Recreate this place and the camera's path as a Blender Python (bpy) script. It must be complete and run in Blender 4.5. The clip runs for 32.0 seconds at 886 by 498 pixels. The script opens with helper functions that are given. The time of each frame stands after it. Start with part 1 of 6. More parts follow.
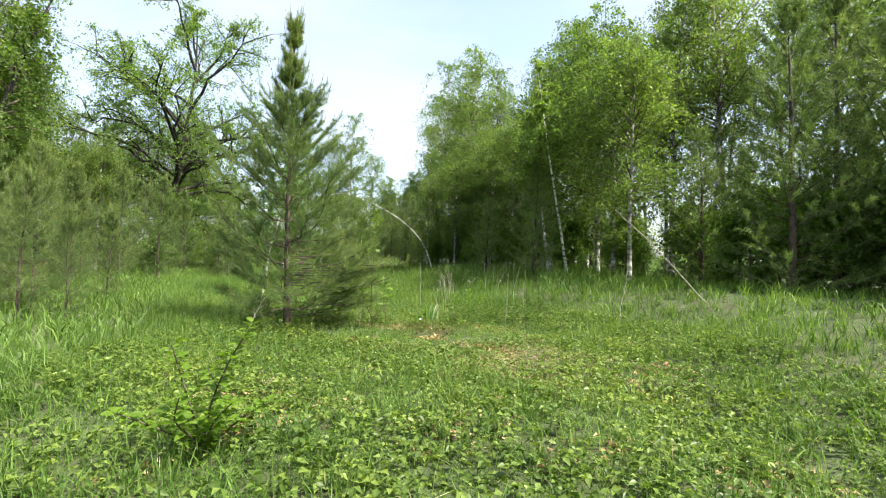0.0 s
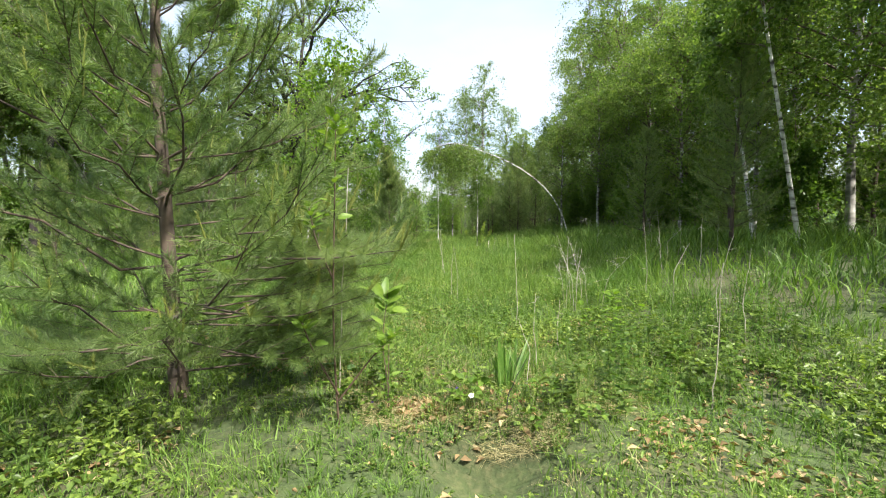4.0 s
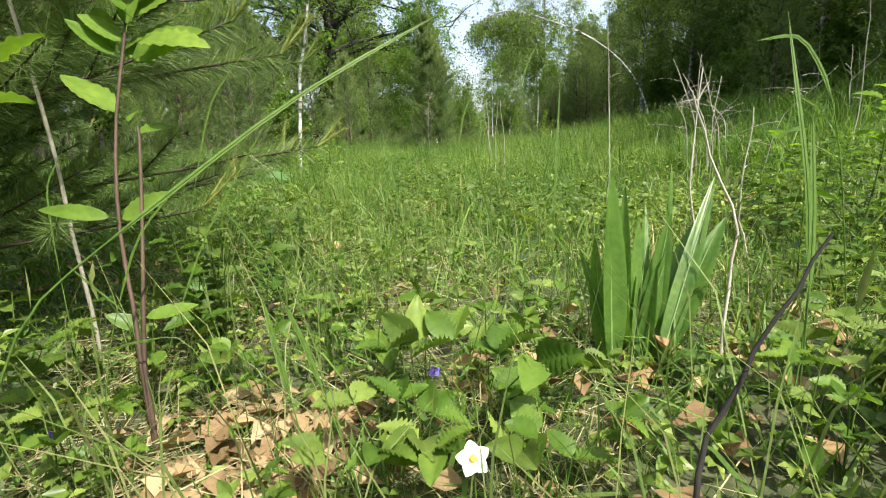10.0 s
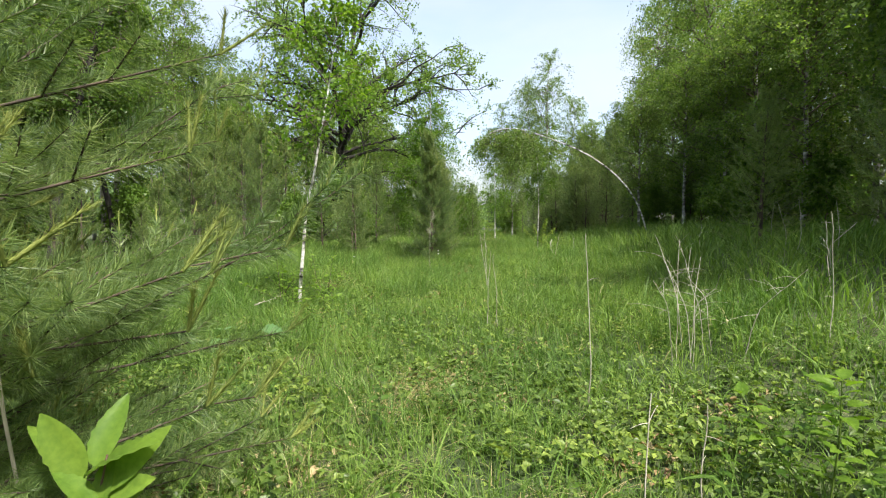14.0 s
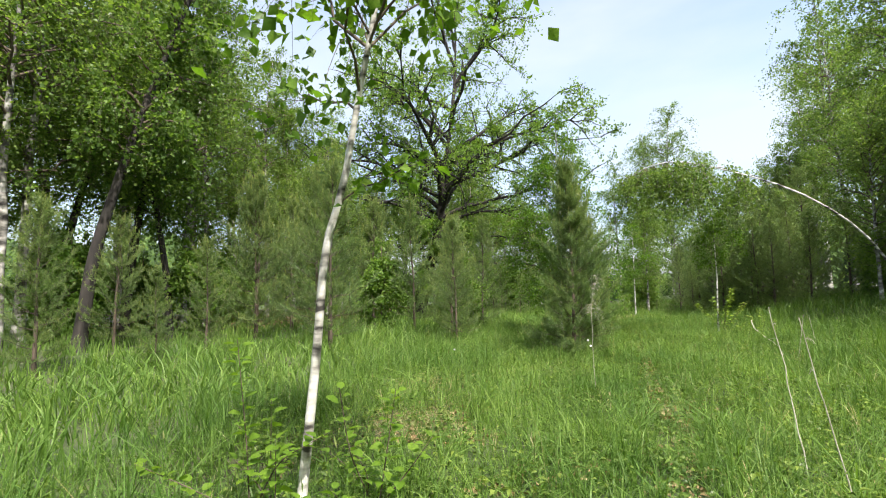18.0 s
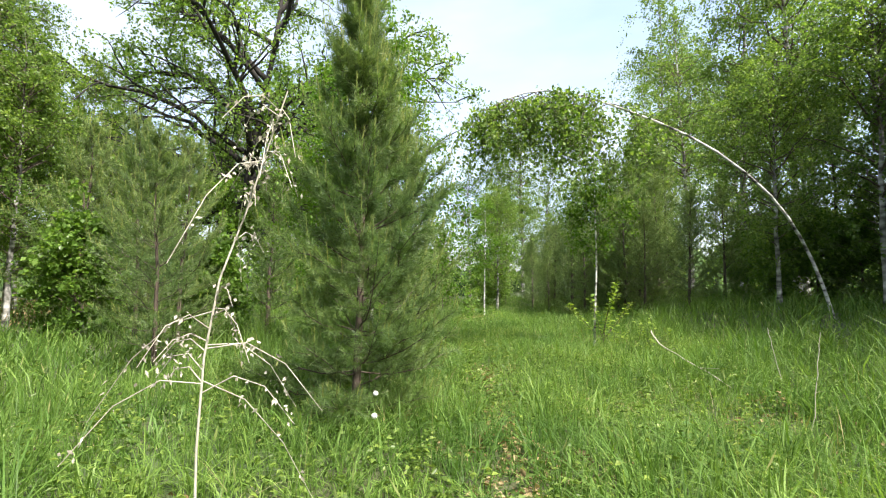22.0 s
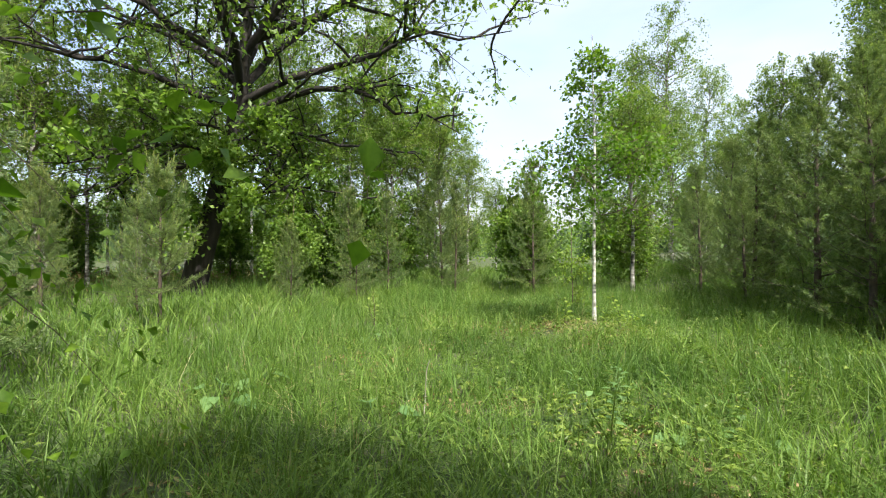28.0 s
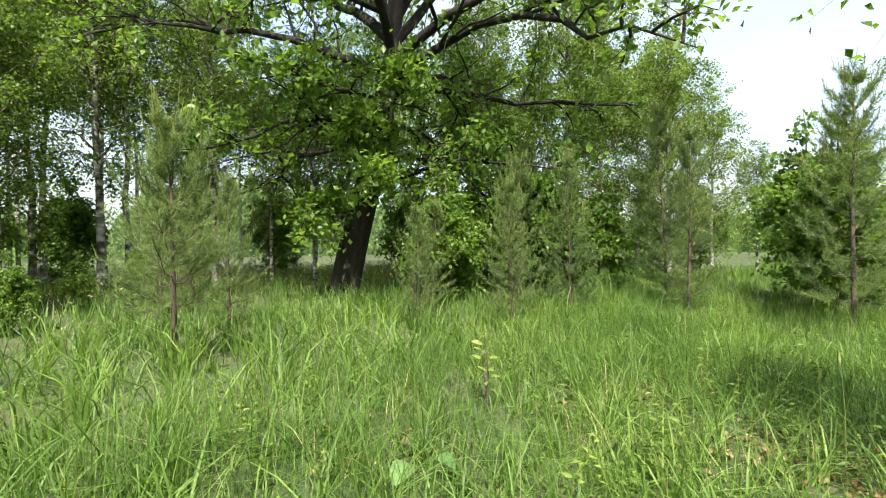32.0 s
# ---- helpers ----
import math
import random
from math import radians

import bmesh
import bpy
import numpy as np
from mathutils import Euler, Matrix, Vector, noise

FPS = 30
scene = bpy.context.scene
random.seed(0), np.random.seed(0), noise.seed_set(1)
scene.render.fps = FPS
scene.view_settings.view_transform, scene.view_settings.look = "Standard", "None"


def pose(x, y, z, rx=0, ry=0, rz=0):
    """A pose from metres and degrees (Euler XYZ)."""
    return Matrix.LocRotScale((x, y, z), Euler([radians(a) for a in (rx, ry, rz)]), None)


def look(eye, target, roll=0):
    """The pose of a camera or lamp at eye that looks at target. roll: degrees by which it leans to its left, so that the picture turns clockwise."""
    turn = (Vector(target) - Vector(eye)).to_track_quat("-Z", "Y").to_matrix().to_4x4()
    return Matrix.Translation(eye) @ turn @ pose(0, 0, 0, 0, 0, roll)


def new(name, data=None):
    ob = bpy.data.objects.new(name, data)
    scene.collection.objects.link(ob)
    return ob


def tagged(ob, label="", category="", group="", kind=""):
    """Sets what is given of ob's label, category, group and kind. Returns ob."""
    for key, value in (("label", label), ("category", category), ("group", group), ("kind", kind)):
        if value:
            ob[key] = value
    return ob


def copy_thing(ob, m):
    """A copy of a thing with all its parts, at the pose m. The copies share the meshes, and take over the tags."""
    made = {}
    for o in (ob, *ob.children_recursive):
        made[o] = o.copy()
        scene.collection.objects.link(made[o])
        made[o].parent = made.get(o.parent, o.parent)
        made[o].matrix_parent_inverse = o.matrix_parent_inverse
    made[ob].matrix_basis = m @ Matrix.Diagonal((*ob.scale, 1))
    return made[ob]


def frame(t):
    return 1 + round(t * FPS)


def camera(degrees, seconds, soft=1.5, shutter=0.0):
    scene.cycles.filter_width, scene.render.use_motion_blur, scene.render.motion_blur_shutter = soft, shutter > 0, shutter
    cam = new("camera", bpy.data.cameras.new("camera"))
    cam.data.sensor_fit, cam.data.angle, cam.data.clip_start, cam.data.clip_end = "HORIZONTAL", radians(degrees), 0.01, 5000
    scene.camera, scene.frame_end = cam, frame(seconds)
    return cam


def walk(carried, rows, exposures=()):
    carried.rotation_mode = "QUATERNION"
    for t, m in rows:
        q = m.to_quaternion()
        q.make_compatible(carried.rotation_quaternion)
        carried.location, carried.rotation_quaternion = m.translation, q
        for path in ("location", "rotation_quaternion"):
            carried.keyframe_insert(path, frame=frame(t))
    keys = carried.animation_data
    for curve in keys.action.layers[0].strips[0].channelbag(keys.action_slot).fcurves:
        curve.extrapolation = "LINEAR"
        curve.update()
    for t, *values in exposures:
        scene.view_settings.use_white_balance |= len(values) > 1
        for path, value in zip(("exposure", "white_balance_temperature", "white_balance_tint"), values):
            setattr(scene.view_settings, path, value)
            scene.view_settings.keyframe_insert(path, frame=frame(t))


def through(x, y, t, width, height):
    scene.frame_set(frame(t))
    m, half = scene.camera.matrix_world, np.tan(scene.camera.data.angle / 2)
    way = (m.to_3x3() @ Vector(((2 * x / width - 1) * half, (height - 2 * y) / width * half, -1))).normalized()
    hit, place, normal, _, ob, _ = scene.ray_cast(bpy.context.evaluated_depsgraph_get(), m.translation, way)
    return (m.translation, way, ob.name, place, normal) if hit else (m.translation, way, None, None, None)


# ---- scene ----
cam = camera(83.70, 32.0, soft=1.12)
# seconds, eye, (heading clockwise from +y, tilt up, roll)
PATH = [
    (0.0, (0.039, -0.051, 1.463), (2.84, 1.65, 1.89)),
    (0.5, (0.054, 0.810, 1.527), (6.75, 1.49, 2.22)),
    (1.0, (0.159, 1.508, 1.582), (5.12, 0.19, -0.10)),
    (1.5, (0.354, 2.313, 1.584), (0.69, -1.15, -1.31)),
    (2.0, (0.583, 3.346, 1.694), (0.15, -1.94, -0.23)),
    (2.5, (0.789, 4.064, 1.650), (-3.40, -0.62, 0.66)),
    (3.0, (0.982, 4.863, 1.572), (-9.83, -1.57, -1.27)),
    (3.5, (0.921, 5.777, 1.622), (-12.00, -2.58, -1.48)),
    (4.0, (0.825, 6.670, 1.634), (-13.71, -3.15, -0.22)),
    (5.0, (0.533, 8.283, 1.634), (-17.96, -2.90, -0.72)),
    (5.5, (0.405, 8.961, 1.639), (-22.06, -2.44, -4.02)),
    (6.0, (0.314, 9.465, 1.636), (-28.36, -1.63, -3.18)),
    (6.5, (0.357, 9.637, 1.734), (-31.45, 3.30, -1.75)),
    (7.0, (0.517, 9.544, 1.695), (-28.93, 7.24, -1.32)),
    (7.5, (0.411, 9.500, 1.412), (-18.06, 5.93, 1.14)),
    (8.0, (0.368, 9.666, 1.080), (-13.54, 2.61, 1.88)),
    (8.5, (0.335, 9.765, 0.860), (-14.83, -2.39, -0.02)),
    (9.0, (0.323, 9.813, 0.752), (-17.78, -7.21, -1.43)),
    (9.5, (0.307, 9.883, 0.709), (-19.77, -10.74, -2.47)),
    (10.0, (0.306, 9.896, 0.679), (-20.89, -13.01, -2.39)),
    (10.5, (0.306, 9.893, 0.667), (-21.36, -14.05, -2.43)),
    (11.0, (0.329, 9.907, 0.668), (-21.00, -14.18, -2.72)),
    (11.5, (0.334, 9.915, 0.651), (-20.79, -13.77, -2.88)),
    (12.0, (0.358, 9.904, 0.630), (-20.64, -13.10, -2.88)),
    (12.5, (0.416, 9.873, 0.713), (-20.30, -12.72, -2.34)),
    (13.0, (0.442, 9.740, 0.956), (-19.59, -12.18, -2.03)),
    (13.5, (0.428, 9.798, 1.361), (-18.22, -10.66, -1.24)),
    (14.0, (0.470, 9.957, 1.568), (-21.09, -3.27, -0.59)),
    (14.5, (0.324, 10.090, 1.569), (-24.12, 2.67, 0.41)),
    (15.0, (0.059, 10.499, 1.538), (-30.37, 2.34, 2.32)),
    (15.5, (-0.264, 11.023, 1.570), (-32.73, 4.01, 2.54)),
    (16.0, (-0.784, 11.700, 1.592), (-34.27, 4.99, 0.22)),
    (17.0, (-2.007, 13.473, 1.624), (-35.27, 5.64, -0.01)),
    (17.5, (-2.496, 14.340, 1.645), (-34.26, 5.50, -0.91)),
    (18.0, (-2.718, 15.208, 1.558), (-32.48, 5.21, -0.77)),
    (18.5, (-2.939, 16.125, 1.600), (-24.80, 4.37, 0.67)),
    (19.0, (-3.182, 16.987, 1.615), (-23.86, 3.73, 1.37)),
    (19.5, (-3.417, 17.850, 1.528), (-27.31, 2.83, 1.10)),
    (20.0, (-3.526, 18.752, 1.563), (-23.26, 2.64, 1.50)),
    (20.5, (-3.683, 19.483, 1.532), (-21.04, 2.75, 0.56)),
    (21.0, (-3.923, 20.335, 1.429), (-21.65, 2.45, 0.28)),
    (21.5, (-4.064, 21.215, 1.455), (-16.98, 3.59, 0.43)),
    (22.0, (-4.206, 22.084, 1.427), (-15.99, 4.52, 0.87)),
    (22.5, (-4.416, 22.888, 1.533), (-15.38, 4.91, 0.55)),
    (23.0, (-4.622, 23.693, 1.593), (-11.10, 5.73, -1.51)),
    (23.5, (-4.818, 24.472, 1.602), (-10.20, 7.10, -2.29)),
    (24.0, (-4.962, 25.311, 1.593), (-8.19, 8.44, -1.60)),
    (24.5, (-5.039, 26.205, 1.584), (-7.70, 8.77, -1.45)),
    (25.0, (-5.060, 27.071, 1.616), (-12.64, 8.33, -0.81)),
    (25.5, (-5.168, 28.073, 1.635), (-16.38, 7.15, -0.20)),
    (26.0, (-5.260, 29.111, 1.510), (-19.60, 5.24, 0.37)),
    (26.5, (-5.365, 30.234, 1.522), (-21.46, 2.12, -1.84)),
    (27.0, (-5.502, 31.229, 1.571), (-24.53, 0.51, -0.33)),
    (28.0, (-5.846, 32.887, 1.626), (-31.17, -0.11, -0.25)),
    (28.5, (-6.040, 33.574, 1.666), (-33.18, -0.08, -1.58)),
    (29.0, (-6.240, 34.184, 1.671), (-33.28, -0.46, -0.40)),
    (29.5, (-6.542, 34.852, 1.613), (-36.44, -1.24, 0.83)),
    (30.0, (-6.785, 35.578, 1.626), (-37.55, -0.51, 0.98)),
    (30.5, (-6.988, 36.098, 1.580), (-42.89, 0.20, 0.23)),
    (31.0, (-7.413, 36.603, 1.469), (-49.91, -0.12, 0.61)),
    (31.5, (-7.977, 37.209, 1.514), (-53.06, 0.00, -0.49)),
    (32.0, (-8.448, 37.724, 1.553), (-56.84, -0.52, -0.66)),
]
EXPO = 1.6


def aim(eye, turn):
    a, b = radians(turn[0]), radians(turn[1])
    e = Vector(eye)
    return look(e, e + Vector((math.sin(a) * math.cos(b), math.cos(a) * math.cos(b), math.sin(b))), turn[2])


walk(cam, [(t, aim(e, a)) for t, e, a in PATH], exposures=[(t, EXPO + d) for t, d in ((0.0, 0.03), (3.0, 0.08), (6.0, -0.02), (7.0, -0.12), (8.0, -0.26), (9.0, -0.13), (12.5, -0.13), (13.0, -0.2), (15.0, -0.18), (18.0, -0.14), (19.5, -0.06), (21.0, 0.0),
      (22.5, 0.16), (24.3, 0.18), (25.0, -0.04), (26.0, -0.16), (28.5, -0.04), (30.0, -0.05), (31.0, -0.03), (32.0, 0.12))])

# ---- light ----
SUN_EL, SUN_AZ = radians(54), radians(122)      # azimuth clockwise from +y
world = bpy.data.worlds.new("sky")
scene.world = world
world.use_nodes = True
wn = world.node_tree
sky = wn.nodes.new("ShaderNodeTexSky")
sky.sky_type, sky.sun_disc = "NISHITA", False
sky.sun_elevation, sky.sun_rotation = SUN_EL, SUN_AZ
sky.air_density, sky.dust_density, sky.ozone_density = 1.0, 4.0, 1.0
cc = wn.nodes.new("ShaderNodeTexCoord")
cm = wn.nodes.new("ShaderNodeMapping")
cm.inputs["Scale"].default_value = (1.2, 2.0, 3.5)
cn = wn.nodes.new("ShaderNodeTexNoise")
cn.inputs["Scale"].default_value, cn.inputs["Detail"].default_value = 1.6, 5.0
cr = wn.nodes.new("ShaderNodeValToRGB")
cr.color_ramp.elements[0].position, cr.color_ramp.elements[0].color = 0.35, (0.18, 0.18, 0.18, 1)
cr.color_ramp.elements[1].position, cr.color_ramp.elements[1].color = 0.62, (0.6, 0.6, 0.6, 1)
cx = wn.nodes.new("ShaderNodeMix")
cx.data_type = "RGBA"
cx.inputs[7].default_value = (2.6, 2.72, 2.75, 1)
wn.links.new(cc.outputs["Generated"], cm.inputs[0])
wn.links.new(cm.outputs[0], cn.inputs["Vector"])
wn.links.new(cn.outputs["Fac"], cr.inputs[0])
wn.links.new(cr.outputs[0], cx.inputs[0])
wn.links.new(sky.outputs[0], cx.inputs[6])
wn.links.new(cx.outputs[2], wn.nodes["Background"].inputs[0])
wn.nodes["Background"].inputs[1].default_value = 0.15
sun = new("sun", bpy.data.lights.new("sun", "SUN"))
sun.data.energy, sun.data.angle, sun.data.color = 3.6, radians(0.6), (1.0, 0.95, 0.86)
sd = Vector((math.sin(SUN_AZ) * math.cos(SUN_EL), math.cos(SUN_AZ) * math.cos(SUN_EL), math.sin(SUN_EL)))
sun.matrix_world = look((60 * sd.x, 60 * sd.y, 60 * sd.z), (0, 0, 0))


# ---- materials ----
def material(name):
    m = bpy.data.materials.new(name)
    m.use_nodes = True
    nt = m.node_tree
    return m, nt, nt.nodes["Principled BSDF"], nt.nodes["Material Output"]


def ramp(nt, fac, stops):
    r = nt.nodes.new("ShaderNodeValToRGB")
    e = r.color_ramp.elements
    while len(e) < len(stops):
        e.new(0.5)
    for el, (p, c) in zip(e, stops):
        el.position, el.color = p, (*c, 1)
    nt.links.new(fac, r.inputs[0])
    return r.outputs[0]


def noise_of(nt, scale, detail=3.0, coord="Object", stretch=None):
    tc = nt.nodes.new("ShaderNodeTexCoord")
    out = tc.outputs[coord]
    if stretch:
        mp = nt.nodes.new("ShaderNodeMapping")
        mp.inputs["Scale"].default_value = stretch
        nt.links.new(out, mp.inputs[0])
        out = mp.outputs[0]
    n = nt.nodes.new("ShaderNodeTexNoise")
    n.inputs["Scale"].default_value, n.inputs["Detail"].default_value = scale, detail
    nt.links.new(out, n.inputs["Vector"])
    return n.outputs["Fac"]


def mix_col(nt, fac, a, b, mode="MIX"):
    x = nt.nodes.new("ShaderNodeMix")
    x.data_type, x.blend_type = "RGBA", mode
    for s, v in ((0, fac), (6, a), (7, b)):
        if isinstance(v, (int, float)):
            x.inputs[s].default_value = v
        elif isinstance(v, tuple):
            x.inputs[s].default_value = (*v, 1)
        else:
            nt.links.new(v, x.inputs[s])
    return x.outputs[2]


def leaf_mat(name, dark, mid, light, through=0.35, rough=0.5, patch=0.35, spec=0.28, swing=((0.72, 0.78, 0.72), (1.2, 1.12, 1.0))):
    """Thin leaves: colour varied leaf by leaf and in patches, light passing through them."""
    m, nt, bsdf, out = material(name)
    g = nt.nodes.new("ShaderNodeNewGeometry")
    c = ramp(nt, g.outputs["Random Per Island"], [(0.0, dark), (0.5, mid), (1.0, light)])
    n = noise_of(nt, patch, 2.0)
    tone = ramp(nt, n, [(0.32, swing[0]), (0.68, swing[1])])
    c = mix_col(nt, 1.0, c, tone, "MULTIPLY")
    fine = ramp(nt, noise_of(nt, 70, 3.0), [(0.3, (0.8, 0.84, 0.8)), (0.7, (1.14, 1.1, 1.1))])
    c = mix_col(nt, 1.0, c, fine, "MULTIPLY")
    oi = nt.nodes.new("ShaderNodeObjectInfo")
    tone2 = ramp(nt, oi.outputs["Random"], [(0.0, (0.85, 0.9, 0.8)), (1.0, (1.15, 1.1, 1.05))])
    c = mix_col(nt, 1.0, c, tone2, "MULTIPLY")
    nt.links.new(c, bsdf.inputs["Base Color"])
    bsdf.inputs["Roughness"].default_value = rough
    bsdf.inputs["Specular IOR Level"].default_value = spec
    tr = nt.nodes.new("ShaderNodeBsdfTranslucent")
    warm = mix_col(nt, 1.0, c, (1.35, 1.4, 0.6), "MULTIPLY")
    nt.links.new(warm, tr.inputs["Color"])
    mx = nt.nodes.new("ShaderNodeMixShader")
    mx.inputs[0].default_value = through
    nt.links.new(bsdf.outputs[0], mx.inputs[1])
    nt.links.new(tr.outputs[0], mx.inputs[2])
    nt.links.new(mx.outputs[0], out.inputs["Surface"])
    return m


def bark_mat(name, stops, scale=6.0, stretch=(1, 1, 0.35), rough=0.9, bump=0.6, second=None):
    m, nt, bsdf, out = material(name)
    n = noise_of(nt, scale, 6.0, "Object", stretch)
    c = ramp(nt, n, stops)
    if second:
        n2 = noise_of(nt, scale * 0.22, 3.0, "Object", (1, 1, 1))
        f = ramp(nt, n2, [(0.45, (0, 0, 0)), (0.62, (1, 1, 1))])
        c = mix_col(nt, f, c, second)
    nt.links.new(c, bsdf.inputs["Base Color"])
    bsdf.inputs["Roughness"].default_value = rough
    bp = nt.nodes.new("ShaderNodeBump")
    bp.inputs["Strength"].default_value, bp.inputs["Distance"].default_value = bump, 0.03
    nt.links.new(n, bp.inputs["Height"])
    nt.links.new(bp.outputs[0], bsdf.inputs["Normal"])
    return m


GRASS = leaf_mat("grass_blade", (0.072, 0.138, 0.03), (0.125, 0.224, 0.052), (0.215, 0.325, 0.1), 0.42, 0.48, 0.55, 0.25, ((0.66, 0.74, 0.66), (1.24, 1.14, 1.05)))
SEED = leaf_mat("seeding_grass", (0.12, 0.18, 0.06), (0.19, 0.24, 0.095), (0.32, 0.32, 0.17), 0.3, 0.6, 0.5, 0.2)
DRY = leaf_mat("dry_grass", (0.3, 0.25, 0.15), (0.41, 0.35, 0.22), (0.53, 0.48, 0.34), 0.2, 0.7, 0.5, 0.2)
HERB = leaf_mat("herb_leaf", (0.066, 0.113, 0.026), (0.122, 0.19, 0.042), (0.235, 0.315, 0.08), 0.36, 0.38, 0.6)
BIRCHLEAF = leaf_mat("birch_leaf", (0.075, 0.135, 0.036), (0.13, 0.21, 0.058), (0.22, 0.31, 0.105), 0.58, 0.36, 0.25)
YOUNGLEAF = leaf_mat("young_leaf", (0.065, 0.14, 0.018), (0.105, 0.205, 0.026), (0.165, 0.28, 0.036), 0.54, 0.46, 0.5, 0.3)
YELLOWLEAF = leaf_mat("yellow_green_leaf", (0.105, 0.18, 0.03), (0.165, 0.26, 0.042), (0.245, 0.35, 0.065), 0.45, 0.46, 0.5, 0.3)
OAKLEAF = leaf_mat("oak_leaf", (0.074, 0.145, 0.03), (0.12, 0.212, 0.045), (0.185, 0.295, 0.075), 0.52, 0.36, 0.25)
NEEDLE = leaf_mat("pine_needle", (0.082, 0.14, 0.056), (0.15, 0.225, 0.092), (0.25, 0.33, 0.15), 0.44, 0.44, 0.6, 0.45)
CANDLE = leaf_mat("pine_candle", (0.16, 0.2, 0.06), (0.22, 0.27, 0.085), (0.3, 0.33, 0.12), 0.25, 0.55, 0.6)
LITTER = leaf_mat("dead_leaf", (0.15, 0.1, 0.06), (0.29, 0.205, 0.125), (0.46, 0.36, 0.25), 0.15, 0.75, 0.7, 0.2)
BIRCHBARK = bark_mat("birch_bark", [(0.36, (0.035, 0.03, 0.028)), (0.45, (0.34, 0.325, 0.295)), (0.6, (0.63, 0.615, 0.58)), (0.8, (0.43, 0.4, 0.36))], 3.2, (1.2, 1.2, 3.2), 0.7, 0.25)
TALLBARK = bark_mat("old_birch_bark", [(0.38, (0.03, 0.027, 0.024)), (0.48, (0.2, 0.19, 0.17)), (0.62, (0.55, 0.53, 0.5)), (0.8, (0.4, 0.38, 0.35))], 1.6, (1, 1, 2.2), 0.8, 0.4, (0.06, 0.055, 0.05))
TWIG = bark_mat("brown_twig", [(0.3, (0.05, 0.036, 0.026)), (0.7, (0.13, 0.098, 0.072))], 9.0, (1, 1, 0.4), 0.85, 0.3)
PINEBARK = bark_mat("pine_bark", [(0.3, (0.03, 0.024, 0.019)), (0.55, (0.085, 0.062, 0.046)), (0.8, (0.15, 0.11, 0.08))], 8.0, (1, 1, 0.5), 0.9, 0.7)
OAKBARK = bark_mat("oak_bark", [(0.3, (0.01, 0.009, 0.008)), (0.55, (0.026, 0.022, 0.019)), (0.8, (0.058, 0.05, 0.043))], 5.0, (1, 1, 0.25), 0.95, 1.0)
DRYSTEM = bark_mat("dry_stem", [(0.3, (0.25, 0.22, 0.17)), (0.7, (0.48, 0.45, 0.38))], 14.0, (1, 1, 0.3), 0.8, 0.2)


# ---- mesh building ----
class Geo:
    """Gathers triangles."""

    def __init__(self):
        self.v, self.f, self.n = [], [], 0

    def add(self, v, f):
        v = np.asarray(v, np.float32).reshape(-1, 3)
        self.v.append(v)
        self.f.append(np.asarray(f, np.int32).reshape(-1, 3) + self.n)
        self.n += len(v)

    def mesh(self, name, mat, smooth=True):
        v, f = np.concatenate(self.v), np.concatenate(self.f)
        me = bpy.data.meshes.new(name)
        me.vertices.add(len(v))
        me.vertices.foreach_set("co", v.ravel())
        me.loops.add(f.size)
        me.loops.foreach_set("vertex_index", f.ravel())
        me.polygons.add(len(f))
        me.polygons.foreach_set("loop_start", np.arange(0, f.size, 3, dtype=np.int32))
        me.polygons.foreach_set("loop_total", np.full(len(f), 3, np.int32))
        me.update(calc_edges=True)
        me.polygons.foreach_set("use_smooth", np.full(len(f), smooth, bool))
        me.materials.append(mat)
        return me


def unit(a):
    return a / np.maximum(np.linalg.norm(a, axis=-1, keepdims=True), 1e-9)


def tubes(g, pts, rad, sides=5):
    """Tapered tubes along pts (b, n, 3) with radii (b, n)."""
    pts, rad = np.asarray(pts, float), np.asarray(rad, float)
    if pts.ndim == 2:
        pts, rad = pts[None], rad[None]
    b, n, _ = pts.shape
    tan = unit(np.gradient(pts, axis=1))
    mean = unit(pts[:, -1] - pts[:, 0])
    ref = np.where(np.abs(mean[:, 2:3]) > 0.8, np.array([[1.0, 0.02, 0]]), np.array([[0, 0.02, 1.0]]))[:, None]
    u = unit(np.cross(tan, np.broadcast_to(ref, tan.shape)))
    w = np.cross(tan, u)
    a = np.arange(sides) * 2 * np.pi / sides
    ring = pts[:, :, None] + rad[:, :, None, None] * (np.cos(a)[:, None] * u[:, :, None] + np.sin(a)[:, None] * w[:, :, None])
    v = ring.reshape(-1, 3)
    i = np.arange(b)[:, None, None] * n * sides + np.arange(n - 1)[:, None] * sides
    k, k2 = np.arange(sides), (np.arange(sides) + 1) % sides
    p, q, r, s = i + k, i + k2, i + sides + k2, i + sides + k
    f = np.stack([np.stack([p, q, r], -1), np.stack([p, r, s], -1)], -2)
    g.add(v, f)


def leafs(g, pos, way, nrm, length, width, fold=0.18, curl=0.0):
    """Pointed leaves, folded along the midrib: one island each."""
    n = len(pos)
    way = unit(way)
    side = unit(np.cross(way, nrm))
    nrm = np.cross(side, way)
    length = np.broadcast_to(np.asarray(length, float).reshape(-1, 1), (n, 1))
    width = np.broadcast_to(np.asarray(width, float).reshape(-1, 1), (n, 1))
    m = pos + way * length * 0.42 + nrm * width * fold
    v = np.stack([pos, m + side * width * 0.5, pos + way * length - nrm * length * curl, m - side * width * 0.5], 1)
    i = np.arange(n)[:, None] * 4
    g.add(v, np.concatenate([i + np.array([[0, 1, 2]]), i + np.array([[0, 2, 3]])], 1))


